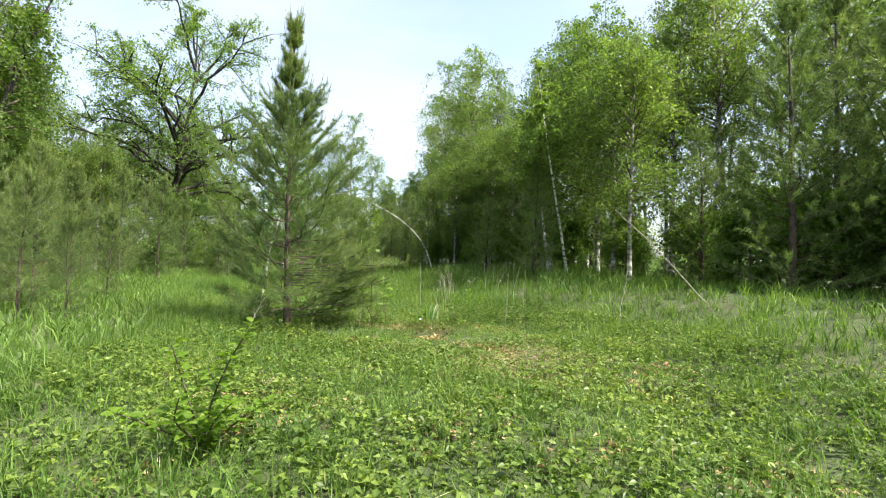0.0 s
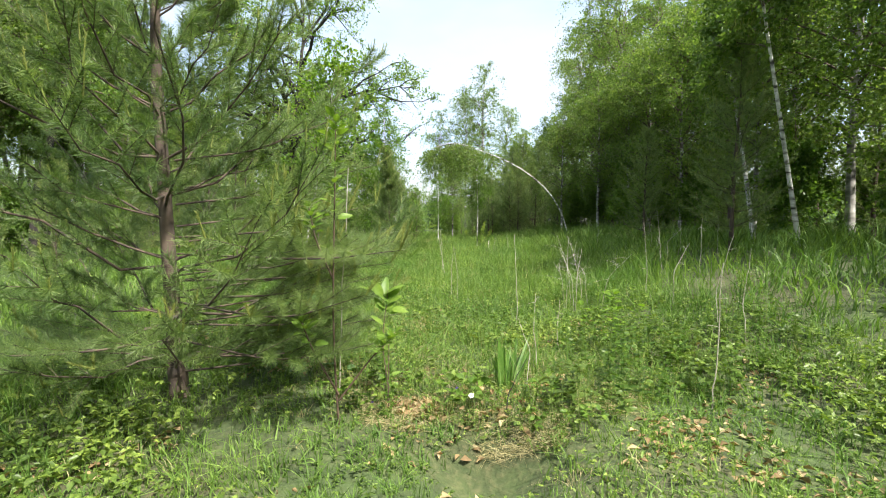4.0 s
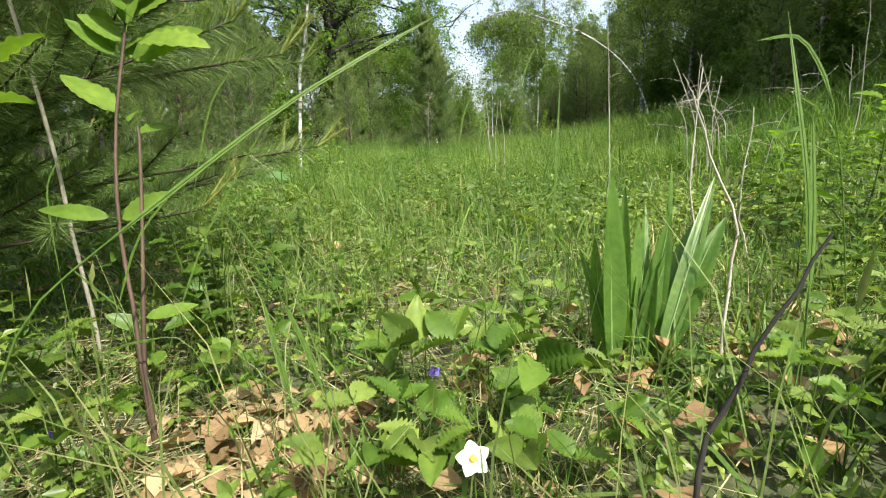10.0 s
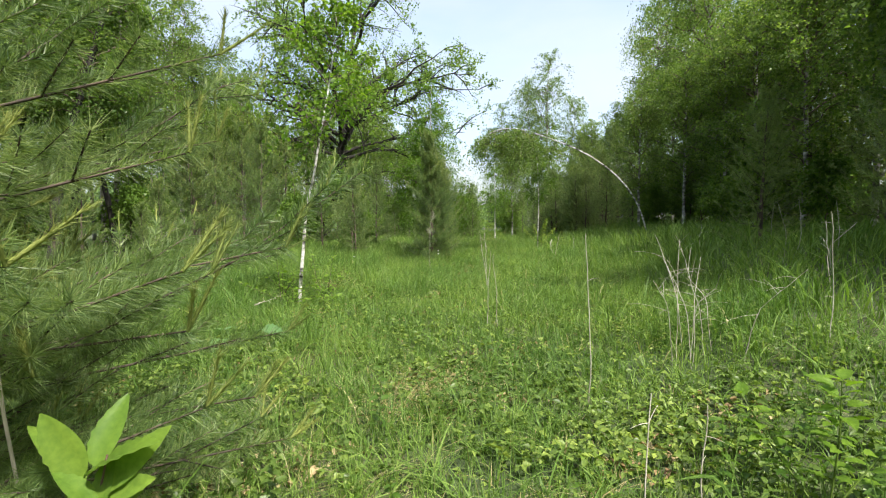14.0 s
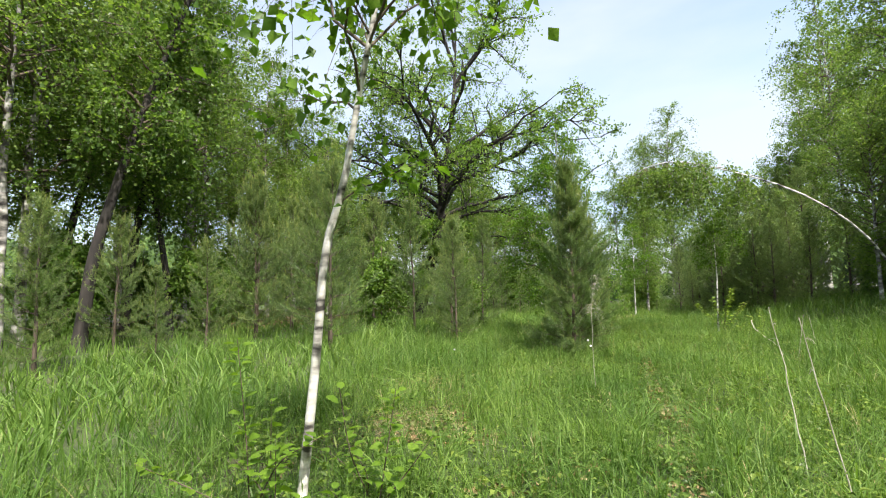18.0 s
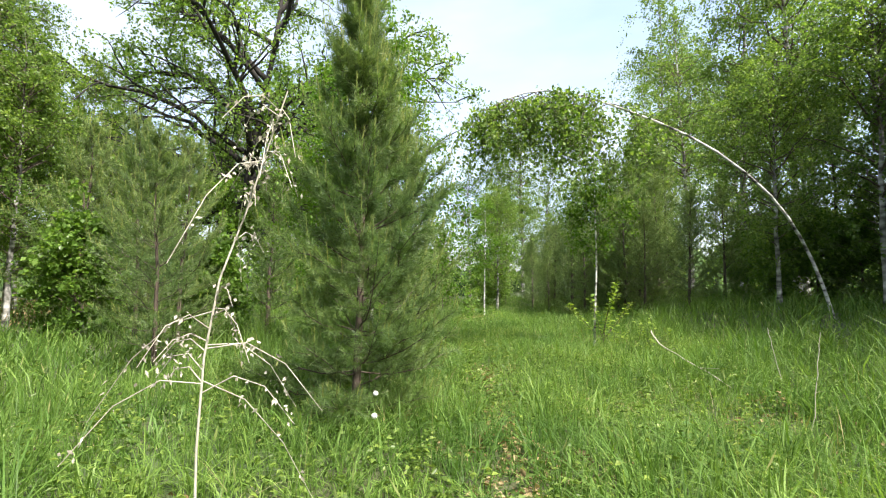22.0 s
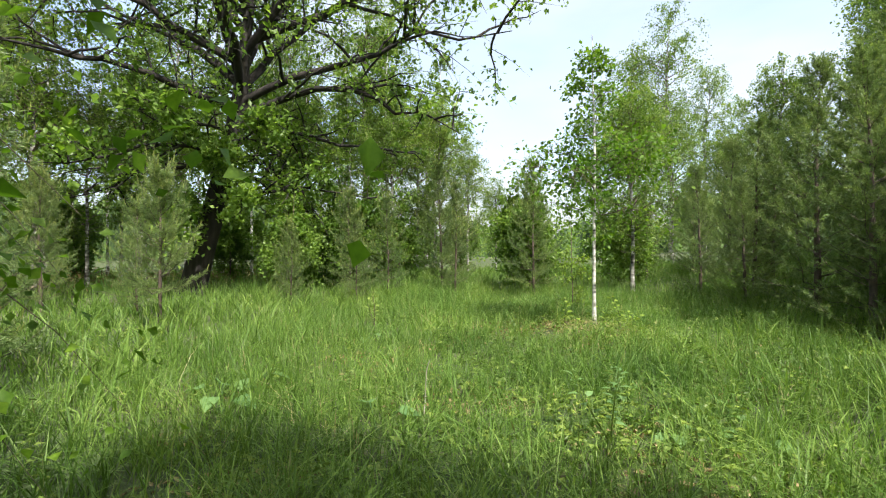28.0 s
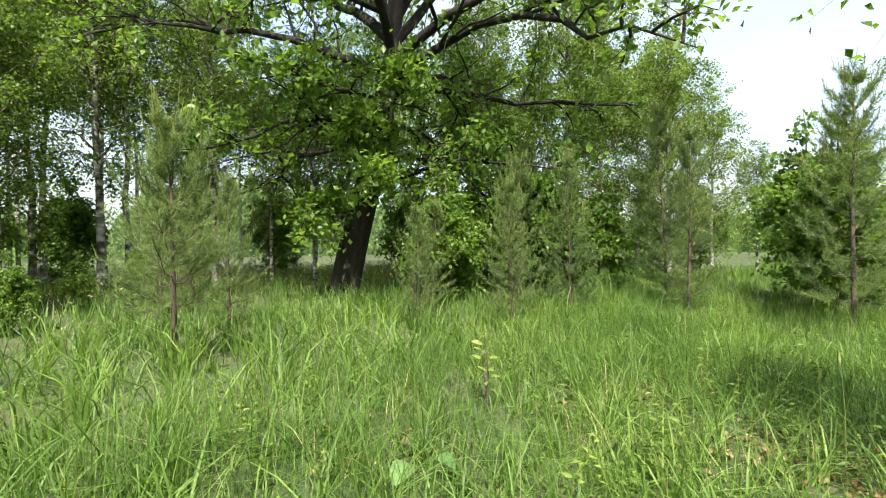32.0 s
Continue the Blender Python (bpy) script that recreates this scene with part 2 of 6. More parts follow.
def needles(g, pos, way, length, width, rng):
    n = len(pos)
    way = unit(way)
    side = unit(np.cross(way, rng.normal(size=(n, 3)))) * np.asarray(width).reshape(-1, 1) * 0.5
    tip = pos + way * np.asarray(length).reshape(-1, 1)
    g.add(np.stack([pos - side, pos + side, tip], 1), np.arange(n * 3))


def blades(g, pos, lean, h, w, rng, seg=2):
    """Grass blades that bend over: lean is the sideways reach of the tip."""
    n = len(pos)
    a = rng.uniform(0, 2 * np.pi, n)
    side = np.stack([np.cos(a), np.sin(a), 0 * a], 1) * np.asarray(w).reshape(-1, 1) * 0.5
    h = np.asarray(h).reshape(-1, 1)
    up = np.array([[0, 0, 1.0]])
    if seg == 1:
        g.add(np.stack([pos - side, pos + side, pos + lean + up * h], 1), np.arange(n * 3))
        return
    m = pos + lean * 0.35 + up * h * 0.62
    v = np.stack([pos - side * 0.8, pos + side * 0.8, m + side, m - side, pos + lean + up * h * 0.96], 1)
    i = np.arange(n)[:, None] * 5
    g.add(v, np.concatenate([i + np.array([[0, 1, 2]]), i + np.array([[0, 2, 3]]), i + np.array([[3, 2, 4]])], 1))


def part(name, geo, mat, parent, label="", smooth=True):
    me = geo if isinstance(geo, bpy.types.Mesh) else geo.mesh(name, mat, smooth)
    ob = new(name, me)
    ob.parent = parent
    if label:
        ob["label"] = label
    return ob


# ---- the lie of the land ----
LINE_Y = [-30, 0, 9.5, 16, 27, 34, 38, 60, 90]
LINE_X = [0.5, 0.3, 0.5, -2.5, -5.0, -6.1, -8.0, -14, -22]


def land(x, y):
    """Height of the soil: flat along the walk, a low bank to its east, a shallow hollow at the resting place, a mound under a birch."""
    x, y = np.asarray(x, float), np.asarray(y, float)
    d = x - np.interp(y, LINE_Y, LINE_X)
    s = np.clip((d - 2.2) / 6.5, 0, 1)
    z = 0.95 * s * s * (3 - 2 * s)
    z = z + 0.05 * np.sin(0.9 * x + 0.4 * y) * np.sin(0.55 * y - 0.3 * x) + 0.025 * np.sin(2.3 * x + 1.1 * y)
    swell = np.exp(-((x - 0.21) ** 2 + (y - 10.62) ** 2) / (2 * 1.6 ** 2))
    hollow = np.exp(-((x - 0.34) ** 2 + (y - 9.875) ** 2) / (2 * 0.3 ** 2))
    mound = np.exp(-((x + 8.05) ** 2 + (y - 41.7) ** 2) / (2 * 1.5 ** 2))
    return z + 0.07 * swell - 0.36 * hollow + 0.25 * mound


def stand(x, y, sink=0.03):
    return float(land(x, y)) - sink


def ground_sheet():
    m, nt, bsdf, out = material("soil_and_litter")
    n1, n2, n3 = noise_of(nt, 0.5, 4), noise_of(nt, 18, 6), noise_of(nt, 3.0, 4)
    c = ramp(nt, n2, [(0.3, (0.025, 0.02, 0.012)), (0.5, (0.075, 0.058, 0.032)), (0.7, (0.19, 0.14, 0.085))])
    green = ramp(nt, n3, [(0.35, (0.028, 0.05, 0.013)), (0.7, (0.06, 0.1, 0.025))])
    f = ramp(nt, n1, [(0.35, (0.5, 0.5, 0.5)), (0.6, (0.92, 0.92, 0.92))])
    c = mix_col(nt, f, c, green)
    nt.links.new(c, bsdf.inputs["Base Color"])
    bsdf.inputs["Roughness"].default_value = 1.0
    bp = nt.nodes.new("ShaderNodeBump")
    bp.inputs["Strength"].default_value, bp.inputs["Distance"].default_value = 0.8, 0.03
    nt.links.new(n2, bp.inputs["Height"])
    nt.links.new(bp.outputs[0], bsdf.inputs["Normal"])
    fine = np.concatenate([np.arange(-70, -30, 2.0), np.arange(-30, -2, 0.8), np.arange(-2, 2, 0.16), np.arange(2, 20, 0.8), np.arange(20, 60.1, 2.0)])
    xs = np.concatenate([[-3000, -900, -300, -140, -95], fine, [80, 130, 300, 900, 3000]])
    fy = np.concatenate([np.arange(-25, 8, 0.8), np.arange(8, 13, 0.16), np.arange(13, 90.1, 0.8)])
    ys = np.concatenate([[-3000, -900, -300, -100, -45], fy, [110, 160, 300, 900, 3000]])
    X, Y = np.meshgrid(xs, ys)
    v = np.stack([X, Y, land(X, Y)], -1).reshape(-1, 3)
    nx = len(xs)
    i = (np.arange(len(ys) - 1)[:, None] * nx + np.arange(nx - 1)).ravel()
    g = Geo()
    g.add(v, np.concatenate([np.stack([i, i + 1, i + nx + 1], 1), np.stack([i, i + nx + 1, i + nx], 1)]))
    tagged(new("ground", g.mesh("ground", m)), "forest-meadow soil with leaf litter and moss", "ground", kind="structure")


ground_sheet()
UP = np.array([0, 0, 1.0])


# ---- trees ----
def root(name, label, category, group=""):
    return tagged(new(name), label, category, group)


def boughs(ob, lp, lr, tp, tr, owner, bark, hero, name="limb"):
    """The limbs and twigs of a tree: single limbs on a tree near the walk, one joined part far off."""
    if hero:
        for i in range(len(lp)):
            g = Geo()
            tubes(g, lp[i], lr[i], 6)
            part(name, g, bark, ob)
        g = Geo()
        tubes(g, tp, tr, 3)
        tagged(part("twigwork", g, TWIG, ob), kind="stuff")
        return
    g = Geo()
    tubes(g, lp, lr, 5)
    tubes(g, tp, tr, 3)
    tagged(part("branchwork", g, bark, ob), kind="stuff")


def leafy_tree(name, label, category, seed, h, r0, crown0, spread, limbs, tw, lv, leaf, bark, foliage, droop=0.35, rise=(35, 60),
               stem=None, top=1.0, sway=0.03, hang=0.6, shape=0.75, limb_r=0.35, fluff=0.12, group="", bark_label="", hero=False, twl=(0.25, 0.5), slim=0.78, even=0.9, rounded=False):
    """A deciduous tree: trunk, limbs with twigs, and a crown of single leaves. Built at the origin."""
    rng = np.random.default_rng(seed)
    ob = root(name, label, category, group)
    n = 14
    u = np.linspace(0, 1, n)
    if stem is None:
        w = np.cumsum(rng.normal(0, sway * h / n ** 0.5, (n, 2)), 0) * u[:, None]
        pts = np.stack([w[:, 0], w[:, 1], u * h], 1)
    else:
        s = np.array(stem, float)
        k = np.linspace(0, 1, len(s))
        n = 22
        u = np.linspace(0, 1, n)
        pts = np.stack([np.interp(u, k, s[:, j]) for j in range(3)], 1)
        pts[1:-1] = (pts[:-2] + 2 * pts[1:-1] + pts[2:]) / 4
    rad = r0 * (1 - u) ** 0.85 + 0.006
    rad[0] *= 1.35
    g = Geo()
    tubes(g, pts, rad, 10)
    part("trunk", g, bark, ob, bark_label)

    def on_stem(t):
        return np.stack([np.interp(t, u, pts[:, j]) for j in range(3)], -1)

    t = crown0 + (top - crown0) * np.sort(rng.uniform(0, 1, limbs) ** even)
    az = np.arange(limbs) * 2.4 + rng.uniform(0, 0.9, limbs)
    rel = np.clip((t - crown0) / max(1 - crown0, 1e-3), 0, 1)
    L = spread * h * np.clip((1.02 - rel) ** shape * (0.6 + 0.4 * np.minimum(rel * 4, 1)), 0.1, 1) * rng.uniform(0.6, 1.25, limbs)
    if rounded:
        L = spread * h * (0.3 + 0.7 * np.sin(np.pi * np.clip(rel * 0.86 + 0.1, 0, 1))) * rng.uniform(0.55, 1.25, limbs)
    el = np.radians(rng.uniform(*rise, limbs)) * (0.75 + 0.4 * rel)
    way = np.stack([np.cos(az) * np.cos(el), np.sin(az) * np.cos(el), np.sin(el)], 1)
    start = on_stem(t)

    def curve(st, wy, ln, dr, q):
        p = st[:, None] + wy[:, None] * (ln[:, None] * q)[..., None]
        p = p.copy()
        p[..., 2] -= dr * ln[:, None] * q ** 2
        return p

    q = np.broadcast_to(np.linspace(0, 1, 6), (limbs, 6))
    lp = curve(start, way, L, droop, q)
    lp[:, 1:] += rng.normal(0, 0.03, (limbs, 5, 3)) * L[:, None, None]
    lr = np.minimum(np.interp(t, u, rad) * 0.6, r0 * limb_r * np.clip(L / (spread * h), 0.25, 1))[:, None] * (1 - q) ** 0.8 + 0.003
    share = L ** 1.5
    li = np.sort(rng.choice(limbs, limbs * tw, p=share / share.sum()))
    qt = rng.uniform(0.2, 1.0, len(li)) ** 0.8
    fi = np.minimum((qt * 5).astype(int), 4)
    fr = (qt * 5 - fi)[:, None]
    ts = lp[li, fi] * (1 - fr) + lp[li, fi + 1] * fr
    td = unit(way[li] * 0.5 + rng.normal(0, 0.65, (len(li), 3)) + UP * 0.15)
    tl = L[li] * rng.uniform(*twl, len(li)) + 0.12
    tq = np.broadcast_to(np.linspace(0, 1, 4), (len(li), 4))
    tp = curve(ts, td, tl, hang, tq)
    boughs(ob, lp, lr, tp, (0.0016 + 0.003 * tl)[:, None] * (1.1 - tq), li, bark if limb_r > 0.5 else TWIG, hero)
    k = np.repeat(np.arange(len(li)), lv)
    ql = rng.uniform(0.05, 1.05, (len(k), 1))
    pos = ts[k] + td[k] * tl[k, None] * ql
    pos[:, 2] -= (hang * tl[k, None] * ql ** 2)[:, 0]
    pos += rng.normal(0, 1, (len(k), 3)) * (fluff * tl[k, None] + 0.02)
    wy = rng.normal(0, 1, (len(k), 3)) + td[k] * 0.5 - UP * 0.7
    sz = leaf * rng.uniform(0.6, 1.25, len(k))
    g = Geo()
    leafs(g, pos, wy, rng.normal(0, 0.7, (len(k), 3)) + UP, sz, sz * slim)
    part("crown", g, foliage, ob)
    return ob


def oak(name, label, seed, leaf, per):
    """An old oak: a leaning trunk, stout crooked limbs from the fork, branches, twigs and leaves."""
    rng = np.random.default_rng(seed)
    ob = root(name, label, "oak tree")
    s = np.array([(-0.5, -0.85, -0.1), (-0.32, -0.55, 1.5), (0.05, -0.15, 3.5), (0.5, 0.2, 5.8), (0.7, 0.38, 7.4), (0.9, 0.5, 10), (1.3, 1.1, 14.5), (1.5, 1.5, 19), (1.2, 1.8, 24)])
    u = np.linspace(0, 1, 26)
    k = np.linspace(0, 1, len(s))
    pts = np.stack([np.interp(u, k, s[:, j]) for j in range(3)], 1)
    pts[1:-1] = (pts[:-2] + pts[1:-1] + pts[2:]) / 3
    rad = np.interp(u, [0, 0.04, 0.34, 0.5, 0.62, 1], [0.64, 0.46, 0.36, 0.27, 0.18, 0.03])
    g = Geo()
    tubes(g, pts, rad, 16)
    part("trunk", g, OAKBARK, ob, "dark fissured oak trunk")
    zs = np.array([6.6, 7.0, 6.7, 7.0, 7.3, 7.3, 7.5, 7.6, 7.8, 8.2, 8.8, 9.6, 10.5, 11.6, 12.8, 14.2, 15.6, 17.0, 18.4, 19.6, 9.2, 11.0, 8.4, 10.2, 12.2, 15.0, 2.9, 3.4, 3.9, 4.3, 4.7, 5.0, 4.6, 5.4, 5.8, 6.1, 5.2])
    n = len(zs)
    az = np.radians(np.array([30, 120, 250, 20, 140, -35, 75, 200, 300, 110, 0, 165, 270, 50, 210, 330, 120, 20, 250, 150, 35, 20, 235, 220, 245, 180, -60, 30, -20, 80, 200, -100, -40, -5, -75, 55, 120]))
    el = np.radians(np.array([14, 10, 12, 20, 18, 28, 55, 48, 52, 62, 36, 40, 44, 42, 44, 46, 48, 52, 55, 60, 20, 26, 26, 34, 42, 46, 4, 8, 6, 10, 8, 10, 12, 10, 14, 8, 10]))
    L = np.array([8.5, 7.5, 8.0, 9.5, 9.0, 9.0, 9.5, 11.5, 11.5, 11, 9.0, 10.5, 10.5, 9, 10.5, 9, 8.5, 7, 7.5, 6, 11, 10, 10.5, 10, 9.5, 8, 2.4, 4.8, 3.2, 6.4, 6.8, 5.4, 2.6, 3.4, 3.8, 7.2, 6.8])
    way = np.stack([np.cos(az) * np.cos(el), np.sin(az) * np.cos(el), np.sin(el)], 1)
    st = np.stack([np.interp(zs, pts[:, 2], pts[:, j]) for j in range(3)], 1)
    q = np.linspace(0, 1, 9)
    lp = st[:, None] + way[:, None] * (L[:, None] * q)[..., None]
    wob = np.cumsum(rng.normal(0, 0.045, (n, 9, 3)), 1) * L[:, None, None] * q[:, None]
    lp = lp + wob
    lp[..., 2] -= np.where(zs < 7.05, 0.3, 0.1)[:, None] * L[:, None] * q ** 2
    lr = (np.where(zs < 6.2, 0.012, 0.036) + np.where(zs < 6.2, 0.009, 0.0115) * L)[:, None] * (1 - q) ** 0.8 + 0.014
    for i in range(n):
        g = Geo()
        tubes(g, lp[i], lr[i], 9)
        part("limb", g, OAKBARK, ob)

    def on(curves, owner, t):
        m = curves.shape[1] - 1
        f = np.minimum((t * m).astype(int), m - 1)
        w = (t * m - f)[:, None]
        return curves[owner, f] * (1 - w) + curves[owner, f + 1] * w

    def shoots(curves, dirs, lens, count, lo, share, spreadn, drop, pts_n):
        o = np.repeat(np.arange(len(curves)), count)
        t = rng.uniform(lo, 1, len(o))
        p = on(curves, o, t)
        d = unit(dirs[o] * 0.6 + rng.normal(0, spreadn, (len(o), 3)) + UP * 0.1)
        ln = lens[o] * share * rng.uniform(0.6, 1.3, len(o)) * (1.25 - 0.5 * t)
        qq = np.linspace(0, 1, pts_n)
        c = p[:, None] + d[:, None] * (ln[:, None] * qq)[..., None]
        c = c + np.cumsum(rng.normal(0, 0.05, c.shape), 1) * ln[:, None, None] * qq[:, None]
        c[..., 2] -= drop * ln[:, None] * qq ** 2
        return c, d, ln

    b, bd, bl = shoots(lp, way, L, 13, 0.18, 0.32, 0.65, 0.25, 6)
    qq = np.linspace(0, 1, 6)
    g = Geo()
    tubes(g, b, (0.012 + 0.012 * bl)[:, None] * (1 - qq) ** 0.7 + 0.006, 6)
    tagged(part("branchwork", g, OAKBARK, ob), kind="stuff")
    w, wd, wl = shoots(b, bd, bl, 8, 0.2, 0.5, 0.75, 0.3, 4)
    g = Geo()
    tubes(g, w, (0.005 + 0.006 * wl)[:, None] * (1.1 - np.linspace(0, 1, 4)), 4)
    tagged(part("twigwork", g, OAKBARK, ob), kind="stuff")
    o = np.repeat(np.arange(len(w)), per)
    pos = on(w, o, rng.uniform(0.1, 1, len(o)))
    pos = pos + rng.normal(0, 0.13, (len(o), 3))
    # fullest in the upper crown, thin round the fork
    keep = rng.uniform(0, 1, len(o)) < np.interp(pos[:, 2], [5, 8, 11, 13], [0.6, 0.45, 0.7, 1.0])
    pos, o = pos[keep], o[keep]
    sz = leaf * rng.uniform(0.6, 1.25, len(o))
    g = Geo()
    leafs(g, pos, rng.normal(0, 1, (len(o), 3)) + wd[o] * 0.6, rng.normal(0, 0.7, (len(o), 3)) + UP, sz, sz * 0.62)
    part("crown", g, OAKLEAF, ob)
    return ob


def pine_tree(name, label, seed, h, r0, reach, whorls, per, shoots, npn, nl, nw, clear=0.06, group="", candles=True, lean=(0, 0), up=(6, 50), hero=False, thick=1.0, taper=0.75, bare_top=False):
    """A young Scots pine: trunk, whorled branches, needles round each shoot and pale new candles at the tips."""
    rng = np.random.default_rng(seed)
    ob = root(name, label, "pine tree", group)
    u = np.linspace(0, 1, 10)
    bend = np.cumsum(rng.normal(0, 0.006 * h, (10, 2)), 0) * u[:, None]
    pts = np.stack([bend[:, 0] + lean[0] * u, bend[:, 1] + lean[1] * u, u * h], 1)
    rad = r0 * (1 - u) ** 0.9 + 0.006
    rad[0] *= 1.25
    g = Geo()
    tubes(g, pts, rad, 9)
    part("trunk", g, PINEBARK, ob)
    wt = np.repeat(np.linspace(clear, 0.96, whorls), per)
    nb = len(wt)
    az = np.arange(nb) * 2 * np.pi / per + np.repeat(rng.uniform(0, 6, whorls), per) + rng.normal(0, 0.25, nb)
    wt = np.clip(wt + rng.normal(0, 0.012, nb), clear, 0.98)
    st = np.stack([np.interp(wt, u, pts[:, j]) for j in range(3)], 1)
    rel = (wt - clear) / (1 - clear)
    L = reach * ((1 - rel) ** taper * (0.75 + 0.25 * np.minimum(rel * 5, 1)) + 0.1) * rng.uniform(0.55, 1.12, nb)
    if bare_top:
        L *= np.interp(rel, [0, 0.5, 0.62, 0.8, 1], [1.14, 1.08, 0.7, 0.46, 0.36])
    el = np.radians(up[0] + (up[1] - up[0]) * rel ** 0.8 + rng.normal(0, 7, nb))
    way = np.stack([np.cos(az) * np.cos(el), np.sin(az) * np.cos(el), np.sin(el)], 1)
    q = np.linspace(0, 1, 6)
    bp = st[:, None] + way[:, None] * (L[:, None] * q)[..., None]
    bp[..., 2] += 0.36 * L[:, None] * q ** 2.2 - 0.1 * L[:, None] * q * (1 - rel[:, None])
    bp[:, 1:] += rng.normal(0, 0.025, (nb, 5, 3)) * L[:, None, None]
    br = ((0.003 + 0.0042 * L)[:, None] * (1 - q) ** 0.7 + 0.002) * thick
    bi = np.repeat(np.arange(nb), shoots)
    qs = np.tile(np.linspace(0.26, 1.0, shoots), nb) + rng.uniform(-0.05, 0.05, len(bi))
    qs = np.clip(qs, 0.12, 1.0)
    fi = np.minimum((qs * 5).astype(int), 4)
    fr = (qs * 5 - fi)[:, None]
    ss = bp[bi, fi] * (1 - fr) + bp[bi, fi + 1] * fr
    side = unit(np.cross(way[bi], UP)) * np.where(np.arange(len(bi)) % 2, 1, -1)[:, None]
    last = (np.arange(len(bi)) % shoots == shoots - 1)[:, None]
    sdir = unit(np.where(last, way[bi] * 1.0 + UP * 0.45, way[bi] * 0.7 + side * rng.uniform(0.3, 0.9, (len(bi), 1)) + UP * rng.uniform(0.0, 1.0, (len(bi), 1))) + rng.normal(0, 0.15, (len(bi), 3)))
    sl = np.where(last[:, 0], 0.26, np.minimum(L[bi] * (1.15 - qs) * 0.42, 0.32) + 0.12) * rng.uniform(0.7, 1.3, len(bi))
    s2 = np.linspace(0, 1, 3)
    sp = ss[:, None] + sdir[:, None] * (sl[:, None] * s2)[..., None]
    sr = np.broadcast_to(0.0032 * (1.15 - s2 * 0.6), (len(bi), 3)) * thick
    if hero:
        for i in range(nb):
            g = Geo()
            tubes(g, bp[i], br[i], 6)
            tubes(g, sp[i * shoots:(i + 1) * shoots], sr[:shoots], 4)
            part("branch", g, PINEBARK, ob)
    else:
        g = Geo()
        tubes(g, bp, br, 5)
        tubes(g, sp, sr, 3)
        tagged(part("branchwork", g, PINEBARK, ob), kind="stuff")
    k = np.sort(rng.choice(len(bi), len(bi) * npn, p=(sl + 0.12) / np.sum(sl + 0.12)))
    qn = rng.uniform(0.08, 1.0, (len(k), 1))
    pos = ss[k] + sdir[k] * sl[k, None] * qn
    rd = rng.normal(0, 1, (len(k), 3))
    rd = unit(rd - sdir[k] * np.sum(rd * sdir[k], 1, keepdims=True))
    g = Geo()
    needles(g, pos, sdir[k] * rng.uniform(0.4, 1.1, (len(k), 1)) + rd * 0.8, nl * rng.uniform(0.7, 1.2, len(k)), nw * rng.uniform(0.8, 1.2, len(k)), rng)
    tagged(part("needle_coat", g, NEEDLE, ob), kind="stuff")
    if candles:
        pick = np.nonzero((qs > 0.85) | (rng.uniform(0, 1, len(bi)) < 0.2))[0]
        c0 = ss[pick] + sdir[pick] * sl[pick, None] * 0.97
        cl = rng.uniform(0.08, 0.2, len(pick)) * (0.7 + 0.9 * rel[bi[pick]])
        cd = unit(sdir[pick] * 0.45 + UP)
        g = Geo()
        tubes(g, c0[:, None] + cd[:, None] * (cl[:, None] * s2)[..., None], np.broadcast_to(0.006 * (1.1 - 0.7 * s2), (len(pick), 3)), 4)
        k = np.repeat(np.arange(len(pick)), 34)
        pos = c0[k] + cd[k] * (cl[k] * rng.uniform(0.05, 1, len(k)))[:, None]
        needles(g, pos, cd[k] * 1.2 + rng.normal(0, 0.4, (len(k), 3)), 0.035 * rng.uniform(0.6, 1.2, len(k)), np.full(len(k), nw), rng)
        tagged(part("candle_growth", g, CANDLE, ob, "pale new pine shoots"), kind="stuff")
    return ob


def put(ob, x, y, turn=0.0, size=1.0, sink=0.05, tall=1.0):
    ob.matrix_basis = Matrix.Translation((x, y, stand(x, y, sink))) @ Matrix.Rotation(radians(turn), 4, "Z") @ Matrix.Diagonal((size, size, size * tall, 1))
    return ob


def again(ob, x, y, turn=0.0, size=1.0, sink=0.05, tall=1.0):
    c = copy_thing(ob, Matrix())
    c.scale = (1, 1, 1)
    return put(c, x, y, turn, size, sink, tall)


# ---- trees beside the walk ----
pine_p = put(pine_tree("young_pine", "young Scots pine with open crown beside the trail", 11, 6.6, 0.07, 2.2, 14, 7, 15, 170, 0.1, 0.0046, 0.06, hero=True, taper=1.15, lean=(-0.3, 0.0), up=(-2, 62), bare_top=True), -2.65, 10.5, 20)
put(pine_tree("young_pine", "dense bushy young Scots pine in the grass", 12, 4.6, 0.042, 1.16, 13, 7, 12, 130, 0.1, 0.0046, 0.05, hero=True, taper=1.0, up=(-2, 55)), -6.5, 26.9, 75)
put(leafy_tree("young_birch", "slim young birch with a kinked white trunk", "birch tree", 21, 5.8, 0.03, 0.42, 0.28, 32, 8, 12, 0.088, BIRCHBARK, YOUNGLEAF, 0.15, hero=True, shape=0.45, even=0.6,
               stem=[(0, 0, 0), (0.02, 0.04, 0.5), (0.08, 0.05, 1.0), (0.15, 0.04, 1.5), (0.19, 0.03, 2.0), (0.33, 0.07, 2.3), (0.41, 0.08, 2.8), (0.52, 0.1, 3.3), (0.62, 0.13, 3.8), (0.72, 0.18, 4.4), (0.78, 0.25, 5.1), (0.8, 0.3, 5.8)]), -5.34, 17.52)
put(leafy_tree("young_birch", "leafy young birch with a white trunk", "birch tree", 22, 7.9, 0.055, 0.14, 0.33, 80, 14, 27, 0.068, BIRCHBARK, YOUNGLEAF, 0.35, (15, 50), hero=True, even=1.15), -8.4, 31.5)
